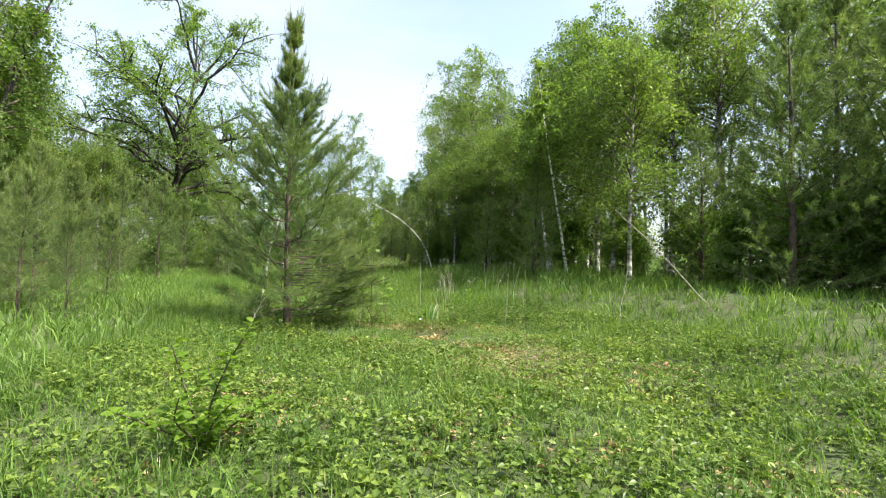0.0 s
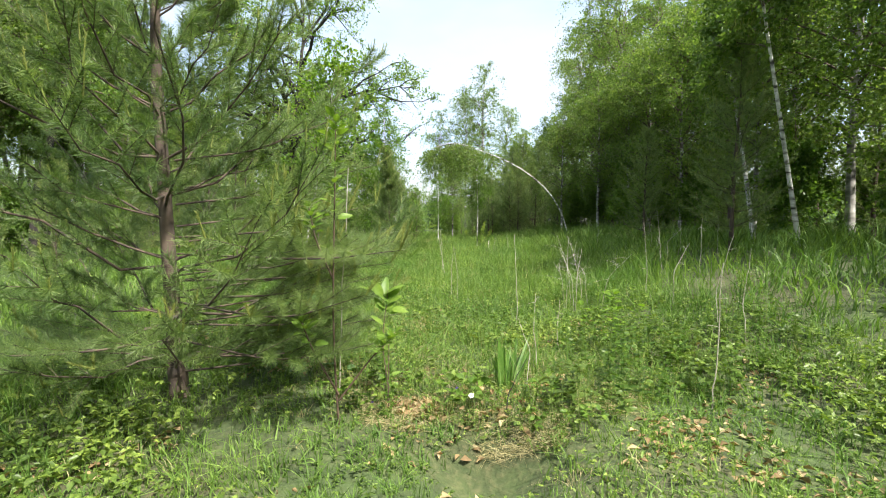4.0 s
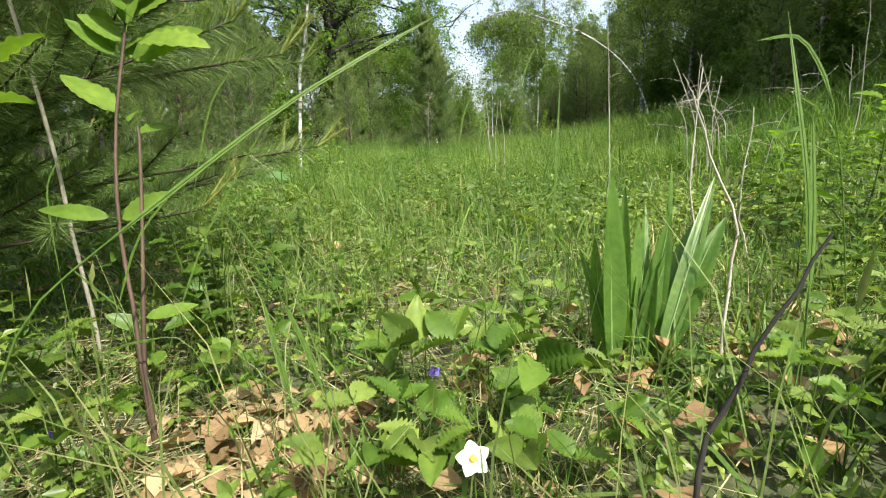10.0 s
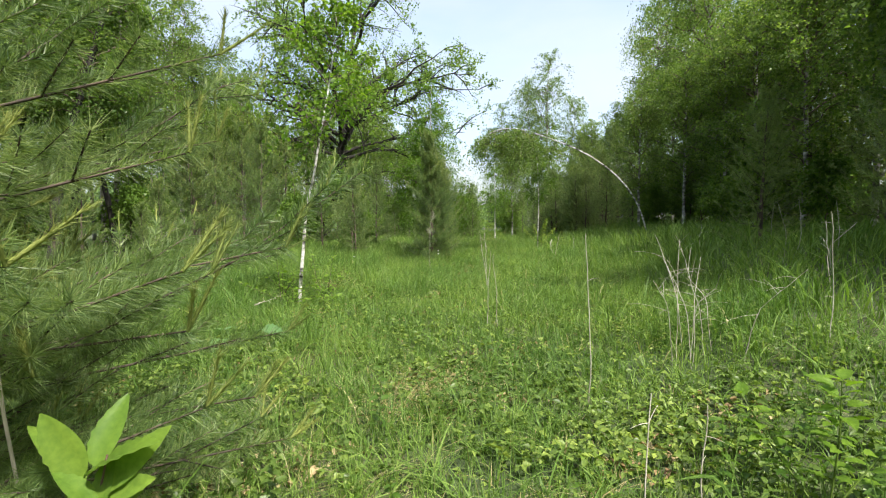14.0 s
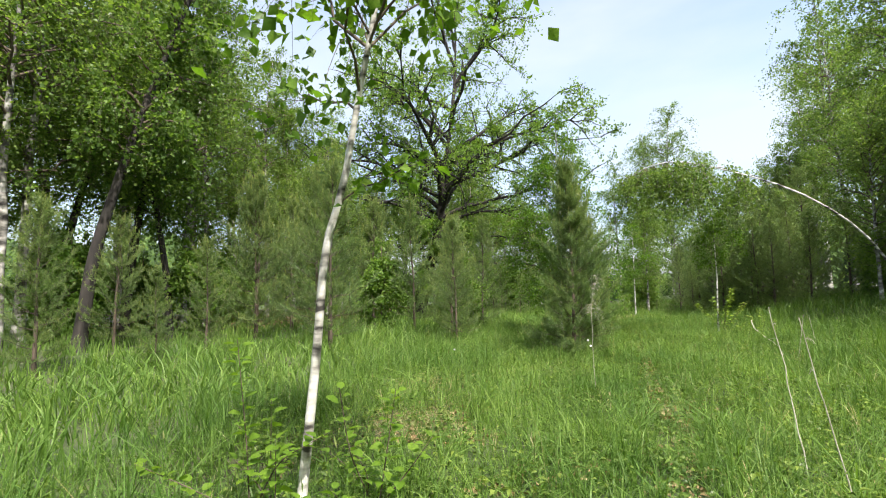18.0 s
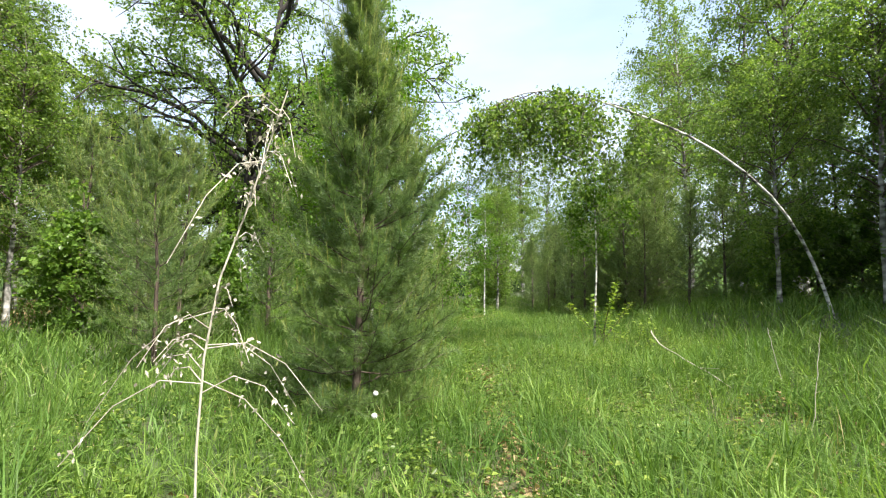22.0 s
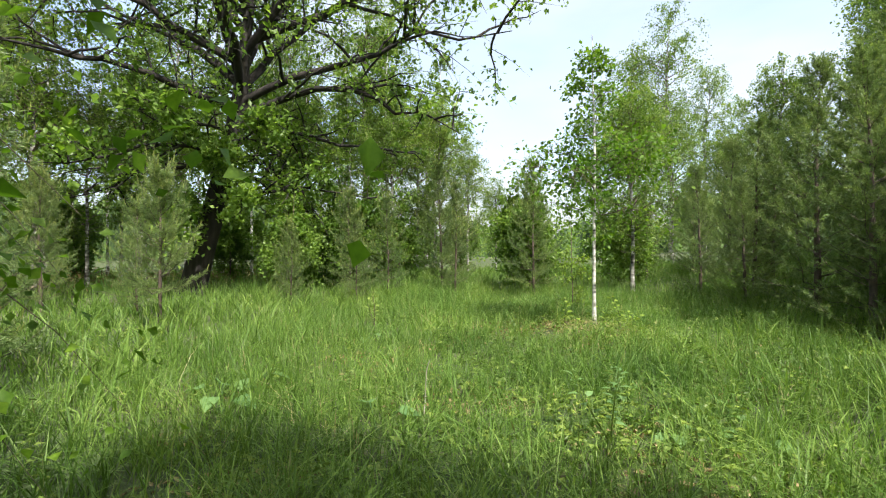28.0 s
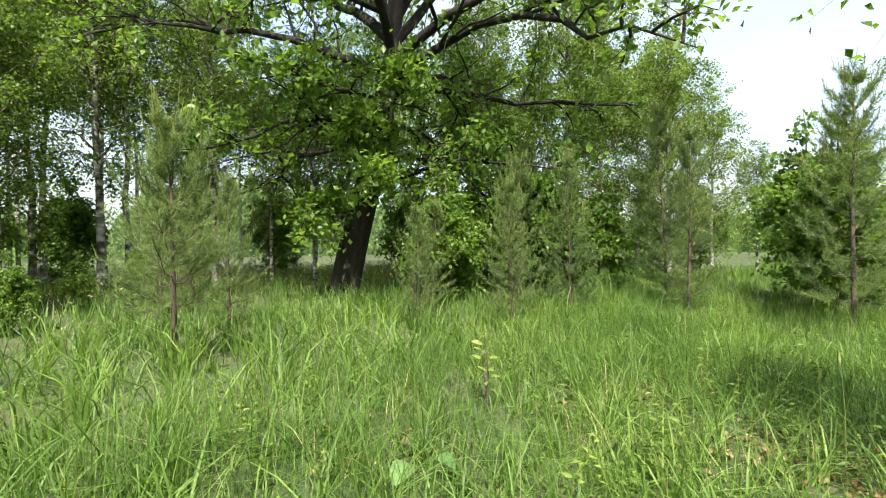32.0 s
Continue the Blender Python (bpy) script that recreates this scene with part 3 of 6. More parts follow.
put(leafy_tree("young_birch", "thin young birch on the meadow", "birch tree", 23, 5.2, 0.026, 0.36, 0.2, 22, 8, 17, 0.07, BIRCHBARK, YOUNGLEAF, 0.1, hero=True), -3.98, 34.6)
put(leafy_tree("young_birch", "young birch with bright leaves on the meadow", "birch tree", 24, 5.1, 0.028, 0.3, 0.28, 40, 9, 13, 0.076, BIRCHBARK, YOUNGLEAF, 0.12, (8, 40), hero=True, sway=0.008), -8.05, 41.6)
put(leafy_tree("birch_sapling", "spindly birch sapling with few leaves beside a birch", "birch sapling", 27, 2.2, 0.004, 0.12, 0.2, 13, 7, 8, 0.065, TWIG, YELLOWLEAF, 0.1, (20, 50), hero=True), -9.12, 43.9)
put(leafy_tree("bent_birch", "young birch bent over in an arch", "birch tree", 25, 6.2, 0.034, 0.53, 0.17, 46, 11, 22, 0.085, BIRCHBARK, BIRCHLEAF, 0.8, (-40, 10), hang=1.3, twl=(0.45, 1.0), fluff=0.07, hero=True, even=0.7, shape=0.3,
               stem=[(0, 0, 0), (-0.12, 0.0, 0.6), (-0.5, -0.1, 1.67), (-1.28, -0.63, 2.73), (-2.65, -1.2, 3.82), (-4.2, -1.65, 4.48), (-5.4, -1.8, 4.95), (-6.3, -1.9, 5.1), (-7.1, -1.9, 4.9), (-7.7, -1.9, 4.4)]), 1.05, 34.95)
put(oak("oak_tree", "old spreading oak with a dark fissured trunk", 26, 0.2, 18), -22.24, 44.2)
put(pine_tree("young_pine", "bushy young Scots pine close beside a taller one", 18, 3.7, 0.022, 1.0, 11, 7, 11, 85, 0.1, 0.005, 0.03, hero=True, taper=0.7, up=(0, 50)), -6.8, 28.5, 40)
put(pine_tree("young_pine", "small young Scots pine in tall grass", 13, 3.1, 0.035, 0.85, 8, 5, 9, 80, 0.1, 0.0055, 0.26, hero=True), -15.6, 38.3)
pine_m = put(pine_tree("young_pine", "young Scots pine at the meadow edge", 14, 5.2, 0.06, 1.55, 11, 5, 10, 60, 0.12, 0.0085, 0.1, "pines at the meadow edge"), -12.9, 25.3)
pine_n = put(pine_tree("young_pine", "slender young Scots pine at the meadow edge", 17, 5.2, 0.05, 1.3, 11, 5, 10, 58, 0.12, 0.0085, 0.12, "pines at the meadow edge"), -17.9, 26.6, 0, 1.1)
pine_b = put(pine_tree("pine_tree", "dark Scots pine at the forest edge", 15, 7.5, 0.1, 2.3, 14, 6, 9, 60, 0.13, 0.015, 0.04, "pines at the forest edge", False), 9.5, 12.0)
birch_a = put(leafy_tree("birch_tree", "tall silver birch with hanging twigs", "birch tree", 31, 21, 0.17, 0.2, 0.2, 84, 8, 22, 0.14, TALLBARK, BIRCHLEAF, 0.5, hang=1.5, fluff=0.1, rounded=True, twl=(0.18, 0.42), group="forest birches"), -23.2, 21.5)
birch_b = put(leafy_tree("birch_tree", "tall silver birch with hanging twigs", "birch tree", 32, 19, 0.15, 0.27, 0.22, 76, 8, 22, 0.14, TALLBARK, BIRCHLEAF, 0.45, hang=1.4, fluff=0.1, rounded=True, twl=(0.18, 0.42), sway=0.06, group="forest birches"), -26.5, 21.4)
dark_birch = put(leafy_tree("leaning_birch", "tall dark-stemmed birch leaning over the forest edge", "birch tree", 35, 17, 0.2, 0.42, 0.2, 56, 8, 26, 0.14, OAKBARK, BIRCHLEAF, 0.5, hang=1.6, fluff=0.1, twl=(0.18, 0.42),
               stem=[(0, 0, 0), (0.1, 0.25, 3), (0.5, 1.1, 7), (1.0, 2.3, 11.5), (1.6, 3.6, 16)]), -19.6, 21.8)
birch_c = put(leafy_tree("birch_tree", "broad leafy birch at the forest edge", "birch tree", 33, 12, 0.11, 0.17, 0.26, 80, 9, 22, 0.12, TALLBARK, BIRCHLEAF, 0.3, hang=0.8, fluff=0.11, rounded=True, twl=(0.18, 0.42), group="edge birches"), 8.0, 21.6)
bush_a = put(leafy_tree("leafy_sapling", "bushy young broadleaf tree", "sapling", 34, 4.0, 0.035, 0.05, 0.36, 34, 10, 20, 0.12, TWIG, OAKLEAF, 0.2, group="undergrowth"), -12.5, 50)

rng = random.Random(5)
for x, y, s in ((-8.8, 11.4, 0.62), (-9.8, 13.2, 0.8), (-7.2, 10.6, 0.45), (-11.6, 13.4, 0.9), (-12.8, 11.6, 0.8), (-8.4, 13.9, 0.5), (-14.5, 14.2, 1.0),
                (-17.9, 26.6, 1.1), (-16.4, 28.1, 1.15), (-10.6, 28.3, 0.72), (-11.8, 30.0, 0.8), (-14.5, 31.5, 1.0), (-17.5, 32.5, 1.1), (-13.0, 34.5, 0.9), (-20.0, 30.0, 1.1),
                (-15.4, 19.4, 0.7), (-13.8, 21.0, 0.42), (-16.6, 23.9, 0.62), (-19.0, 22.5, 0.75), (-18.0, 18.8, 0.7), (-15.3, 45.2, 0.6), (-14.2, 47.5, 0.72), (-16.4, 42.3, 0.42), (-15.2, 43.6, 0.5), (-17.6, 46.0, 0.7), (-15.4, 48.6, 0.9), (-11.7, 48.3, 0.85), (-18.5, 44.0, 0.5),
                (-20.5, 49, 0.9), (-18.8, 39.5, 0.55), (-21.5, 38.5, 0.7), (-24.5, 39.5, 0.8), (-12.6, 50.5, 0.8), (4.6, 19.4, 0.95), (-2.8, 41.0, 0.8)):
    again(rng.choice((pine_m, pine_n)), x, y, rng.uniform(0, 360), s)
for x, y, s in ((12.2, 11.4, 1.25), (13.8, 9.0, 1.3), (13.2, 14.8, 1.3), (13.4, 5.6, 1.1), (11.0, 18.6, 0.8), (-6.2, 52.0, 0.62), (-4.2, 54.0, 0.7), (-7.6, 56.0, 0.6), (-2.4, 49.0, 0.7), (-9.8, 58.5, 0.6), (-2.2, 40.5, 0.5), (-1.0, 39.4, 0.5), (-3.0, 41.4, 0.45), (0.4, 41.0, 0.55), (1.6, 40.0, 0.6), (4.6, 33.4, 0.8), (6.6, 35.6, 1.0), (3.6, 37.4, 0.8), (8.6, 33, 1.0), (10, 28, 0.8), (6.0, 30.0, 0.9), (14.5, 15.5, 0.8), (12.5, 18.5, 0.7), (17.5, 9.5, 0.8), (6.2, 25.0, 0.65), (7.6, 31.5, 0.75), (5.2, 31.5, 0.62), (9.5, 23.5, 0.7), (3.4, 24.2, 0.5), (-4.2, 42.4, 0.55), (-2.2, 42.2, 0.6), (-3.6, 44.4, 0.6), (-1.4, 43.2, 0.65), (-5.6, 46.6, 0.55), (-4.7, 43.8, 0.6), (-3.0, 45.2, 0.85), (-2.6, 43.0, 0.75), (-0.6, 46.5, 0.9), (-6.9, 49.2, 0.5),
                (-5.2, 47.5, 0.5), (-3.4, 46.0, 0.55), (-1.6, 44.0, 0.7), (-5.0, 57.5, 0.8), (-1.5, 51.0, 1.0), (3.5, 40.5, 0.8), (-5.8, 45.4, 0.38), (-3.4, 42.6, 0.42), (5.5, 36.5, 0.9)):
    again(pine_b, x, y, rng.uniform(0, 360), s)
for x, y, k, s in ((-28.0, 40.6, 1, 0.62), (-29.6, 43.0, 0, 0.5), (-31.5, 40.0, 0, 0.68), (-33.0, 46.0, 1, 0.6), (-29.0, 37.2, 0, 0.8), (-32.0, 35.0, 1, 0.85), (-20.6, 20.2, 1, 0.85), (-25.5, 17.5, 1, 0.9), (-22.5, 18.4, 0, 0.85), (-28.5, 27.2, 1, 0.9), (-27.5, 34.5, 0, 0.85), (-33, 24.5, 1, 0.9), (-23.1, 26.9, 0, 0.9), (-24.2, 24.9, 1, 0.8), (-29, 24, 0, 1), (-31, 28, 1, 1.1), (-28, 31, 0, 0.95), (-34, 20, 0, 1), (-36, 26, 1, 1), (-33, 33, 0, 0.9), (-38, 31, 1, 1), (-42, 24, 0, 1), (-40, 37, 1, 1), (-30, 38, 1, 0.8),
                   (-35, 41, 0, 0.8), (-43, 43, 0, 1), (-31, 47, 1, 0.58), (-37, 49, 0, 0.65), (-29, 53, 1, 0.7), (-45, 34, 0, 1.1), (-26, 57, 0, 0.95), (-34, 57, 1, 1), (-27, 15, 1, 1), (-31, 11, 0, 1), (-36, 14, 1, 1), (-29, 63, 1, 1), (-42, 55, 0, 1),
                   (19.5, 20.5, 0, 0.85), (20.5, 27, 1, 0.9),  (5.6, 36.6, 0, 0.74), (14.5, 31, 1, 0.75), (12, 35, 0, 0.85), (9.5, 40, 1, 0.9), (12, 45, 0, 1), (5.2, 48.5, 1, 1.05), (4, 52, 0, 0.95), (8, 55, 1, 1), (3, 60, 0, 1), (7, 64, 1, 1), (2, 70, 0, 1),
                   (22, 18.5, 1, 0.9), (17, 33, 0, 0.9), (16, 46, 0, 0.9), (25, 9, 0, 0.95), (22, 4.5, 1, 0.9), (26, 13, 1, 0.95), (27, 2, 0, 1),
                   (3.4, 80, 0, 1.6), (7.5, 84, 1, 1.65), (-12.5, 92, 0, 1.3), (-16.5, 95, 1, 1.32), (-9.5, 97, 1, 1.12), (-21, 96, 0, 1.1), (-6.5, 96, 0, 0.85), (11, 33.5, 1, 0.9), (9.6, 36.4, 1, 0.85), (20, 23.5, 0, 0.85), (23.5, 11.5, 0, 0.9), (23, 7.5, 0, 0.85), (19.5, 30.5, 0, 0.75), (16.5, 26.5, 1, 0.95), (18.5, 29, 0, 1.0), (15, 28.5, 0, 0.9), (24, 17, 0, 1.0), (1.8, 74, 1, 0.8), (-1.5, 90, 0, 0.8), (-30, 70, 1, 0.8), (-34, 66, 0, 0.9), (-16, -8, 0, 0.9), (-9, -13, 1, 0.9), (-3, -16, 0, 1), (4, -15, 1, 0.9), (10, -12, 0, 0.9), (27, 16, 1, 1.05), (26, 25, 0, 1), (20, 38, 1, 1), (30, 5, 0, 1.1), (31, 13, 1, 1.1), (23, -5, 0, 1), (-22, -3, 1, 0.9), (-26, 4, 0, 0.9), (15, -8, 1, 0.9), (-13, -17, 1, 1), (1, -21, 1, 1), (-6, -20, 0, 1), (9, -18, 1, 1)):
    again((birch_a, birch_b)[k], x, y, rng.uniform(0, 360), s * rng.uniform(0.92, 1.08))
for x, y, s in ((7.2, 16.4, 0.72), (7.6, 18.8, 0.78), (6.4, 23.4, 0.72), (5.4, 28.4, 0.75), (4.7, 31.6, 0.75), (4.0, 33.9, 0.72), (8.2, 25.3, 0.8), (7.4, 29.0, 0.9), (6.2, 33.5, 0.8), (7.5, 39.0, 0.95), (4.5, 44.5, 0.8), (3.0, 48.0, 0.9), (14.5, 12.5, 0.8), (-0.5, 57, 0.9), (-9.2, 51.5, 0.62), (0.7, 37.0, 0.58), (2.7, 36.3, 0.72), (4.4, 38.2, 0.75), (-6.5, 58.5, 0.5), (-11.0, 61, 0.8), (-24, 57, 0.85), 
                (-24, 50, 0.8), (-20.5, 32.6, 0.75), (-27, 44, 0.8), (-26, 35, 0.75), (-22, 33.5, 0.7), (-28, 20, 0.6), (-20, 12.5, 0.7), (-18, 16.5, 0.55), (-23, 13, 0.8), (-20.1, 56.2, 0.80), (-19.8, 58.8, 0.64), (-19.7, 62.5, 0.5), (-23.4, 58.8, 0.90), (-9.5, 66, 0.8), (-4, 66, 0.9)):
    again(birch_c, x, y, rng.uniform(0, 360), s)
for x, y, s in ((-15.8, 31.0, 1.0), (-12.4, 31.6, 0.8), (-20, 36, 0.4), (-24, 30, 1), (-19.0, 44.6, 0.9), (-17.8, 47.0, 1.1), (-13.8, 52.5, 1.2), (-19.6, 45.2, 0.9), (-17.4, 48.6, 0.9), (-21.6, 47.8, 1.0), (-24.5, 36.8, 0.4), (-25.6, 38.2, 0.45), (-19, 47, 1), (6.8, 22, 0.9), (5.8, 27.8, 0.8), (3.2, 38.5, 0.9), (1.5, 42.5, 0.9), (-1.0, 47.5, 0.9), (-9.5, 53, 0.9), (-11, 56, 1), (8.2, 19, 0.8), (-29, 28, 1), (-27, 26, 0.8), (1.2, 38.6, 0.8), (2.6, 39.6, 1), (4.4, 35.8, 1), (5.4, 34.2, 1), (6.8, 32.8, 1.1), (3.6, 31.4, 0.7), (4.6, 30.4, 0.9), (10.5, 15, 1), (12, 21, 1.1), (11, 26, 1.1), (10, 31, 1), (13, 30, 1.2), (9, 36, 1), (6, 41, 1), (14, 8, 1.1), (13, 4, 1.1), (11.5, 9.6, 1.1), (12.8, 12.2, 1.2), (10.6, 12.6, 0.9), (15.5, 6.5, 1.3), (18, 5, 1.3), (19.5, 9.5, 1.4), (20.5, 14.5, 1.4), (18.5, 21, 1.3), (15, 16, 1.3), (13.4, 17.6, 1.2), (23, 18, 1.4), (24, 11, 1.4), (22, 4, 1.4), (16, 1.5, 1.3), (19, 26, 1.4), (25, 27, 1.5), (27, 20, 1.5), (28, 12, 1.5), (27, 4, 1.5), (17, 18, 1.2), (17, 12, 1.2), (15, 24, 1.2), (5, 56, 1.2),
                (-21.0, 26.0, 1.1), (-22.5, 22.6, 1.1), (-23.5, 28.0, 1.1), (-25, 23, 1.1), (-27.5, 24, 1.1), (-30, 21, 1.2), (-26.5, 19, 1.1), (-30.5, 25.5, 1.2), (-33, 27, 1.3), (-26, 31.5, 1.1), (-30, 33.5, 1.2), (-29, 17, 1.2), (-24.5, 15.5, 1.1), (-32, 36, 1.1), (-33, 44, 1.2), (-30, 50, 1.2), (-36, 36, 1.2), (-28, 58, 1.2), (-38, 46, 1.3), (-25, 62, 1.2), (-32, 22, 1.1), (-34, 30, 1.2), (-21, 60, 1.1), (-33, 54, 1.2), (-27, 48, 1.0)):
    again(bush_a, x, y, rng.uniform(0, 360), s)

for x, y, a, k in ((-21.4, 19.4, 200, 0.85), (-22.6, 24.4, 300, 0.9), (-20.9, 25.2, 130, 0.75), (-24.6, 22.8, 40, 0.95), (-23.4, 20.2, 250, 0.8)):
    again(dark_birch, x, y, a, k)
pole = put(leafy_tree("pole_birch", "thin white-stemmed birch inside the forest", "birch tree", 36, 15, 0.085, 0.42, 0.13, 40, 7, 18, 0.14, BIRCHBARK, BIRCHLEAF, 0.4, hang=1.2, fluff=0.1, twl=(0.2, 0.45), group="forest poles"), -35.8, 48.5)
for x, y in ((-35.0, 49.6), (-37.4, 47.4), (-38.3, 46.0), (-33.5, 50.6), (-40.0, 45.2), (-29.6, 53.3), (-30.6, 52.0), (-24.8, 57.0), (-32.3, 51.3), (-27.0, 55.4), (-28.2, 60.0), (-33.4, 56.0), (-36.0, 53.0), (-38.4, 63.0),
             (-34.4, 61.5), (-31.0, 65.5), (-22.6, 59.6), (-31.6, 42.2), (-33.8, 38.4), (-30.6, 34.8), (-34.6, 34.0), (-37.0, 40.4), (-23.4, 52.6)):
    again(pole, x, y, rng.uniform(0, 360), rng.uniform(0.85, 1.1))


def far_woods():
    """The forest beyond: a belt of leaf masses all round, past the single trees."""
    gen = np.random.default_rng(3)
    n = 68000
    a = gen.uniform(0, 2 * np.pi, n)
    r = gen.uniform(0, 1, n) ** 0.8
    cx, cy = -8.0, 32.0
    top = 11 + 3.5 * np.sin(5 * a + 1) + 2.5 * np.sin(13 * a) + 2.0 * np.sin(31 * a + 2) + 1.5 * np.sin(67 * a)
    rr = 52 + 26 * r + 5 * np.sin(4 * a)
    gap = np.exp(-((a + 0.33 + np.pi) % (2 * np.pi) - np.pi) ** 2 / (2 * 0.16 ** 2))
    z = top * (1 - 0.5 * gap) * gen.uniform(0, 1, n) ** 0.85
    x, y = cx + rr * np.sin(a), cy + rr * np.cos(a)
    pos = np.stack([x, y, land(x, y) + z], 1) + gen.normal(0, 0.5, (n, 3))
    g = Geo()
    sz = gen.uniform(0.2, 0.45, n)
    leafs(g, pos, gen.normal(0, 1, (n, 3)) - UP * 0.5, gen.normal(0, 0.7, (n, 3)) + UP, sz, sz * 0.7)
    tagged(new("far_woods", g.mesh("far_woods", BIRCHLEAF)), "mixed green forest in the distance", "woods", kind="stuff")


def backdrop():
    """A dark ring of distant forest that closes the horizon; its shaded gaps are painted."""
    m, nt, bsdf, out = material("distant_forest_painted_shade")
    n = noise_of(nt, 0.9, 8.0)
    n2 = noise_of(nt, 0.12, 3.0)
    # near-black stops put the shade between leaf masses into the colour
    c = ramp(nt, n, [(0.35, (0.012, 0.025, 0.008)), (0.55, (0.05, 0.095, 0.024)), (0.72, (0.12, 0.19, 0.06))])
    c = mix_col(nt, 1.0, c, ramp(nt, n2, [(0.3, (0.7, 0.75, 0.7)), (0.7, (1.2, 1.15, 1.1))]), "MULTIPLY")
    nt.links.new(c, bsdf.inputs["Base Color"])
    bsdf.inputs["Roughness"].default_value = 1.0
    a = np.linspace(0, 2 * np.pi, 721)[:-1]
    top = 8.5 + 2.5 * np.sin(5 * a + 1) + 1.6 * np.sin(13 * a) + 1.4 * np.sin(31 * a + 2) + 1.2 * np.sin(67 * a) + 0.9 * np.sin(149 * a)
    gap = np.exp(-((a + 0.33 + np.pi) % (2 * np.pi) - np.pi) ** 2 / (2 * 0.16 ** 2))
    top = top * (1 - 0.45 * gap)
    r = 84 + 2.0 * np.sin(40 * a) + 1.5 * np.sin(97 * a)
    v = []
    for f, k in ((-0.05, 0.0), (0.4, 0.6), (0.75, 1.0), (1.0, 2.5)):
        v.append(np.stack([-8 + (r + k) * np.sin(a), 32 + (r + k) * np.cos(a), top * f], 1))
    v = np.concatenate(v)
    g = Geo()
    n = len(a)
    for j in range(3):
        i = np.arange(n)
        i2 = (i + 1) % n
        g.add(v, np.concatenate([np.stack([i + j * n, i2 + j * n, i2 + (j + 1) * n], 1), np.stack([i + j * n, i2 + (j + 1) * n, i + (j + 1) * n], 1)]))
    tagged(new("backdrop", g.mesh("backdrop", m)), "dark green distant forest with painted shade gaps all round the clearing", "forest", kind="structure")


backdrop()
far_woods()


# ---- grass and herbs ----
def scatter(gen, x0, x1, y0, y1, per):
    n = int((x1 - x0) * (y1 - y0) * per)
    x, y = gen.uniform(x0, x1, n), gen.uniform(y0, y1, n)
    return x, y, x - np.interp(y, LINE_Y, LINE_X)


BARE = ((0.3, 9.2, 0.07), (1.05, 8.4, 0.12), (1.45, 8.0, 0.14), (2.3, 9.35, 0.1), (-12.92, 38.9, 0.45), (-10.0, 41.1, 0.4), (-8.59, 41.12, 0.5), (1.49, 6.35, 0.5), (0.96, 7.2, 0.45), (1.95, 7.6, 0.5), (-7.95, 41.35, 0.45), (-1.29, 14.07, 0.35), (-7.3, 22.0, 0.4), (-6.2, 19.9, 0.35))

TRACK_Y, TRACK_X = (18.0, 21.3, 22.5, 24.2, 26.2, 30.4, 33.0), (-3.1, -3.48, -3.93, -4.3, -4.77, -5.8, -6.3)


def bare(x, y):
    """How bare the ground is, from 0 to 1: old mown patches and mole heaps."""
    v = 0.0
    for bx, by, r in BARE:
        v = v + np.exp(-((x - bx) ** 2 + (y - by) ** 2) / (2 * r * r))
    return np.clip(v, 0, 1)


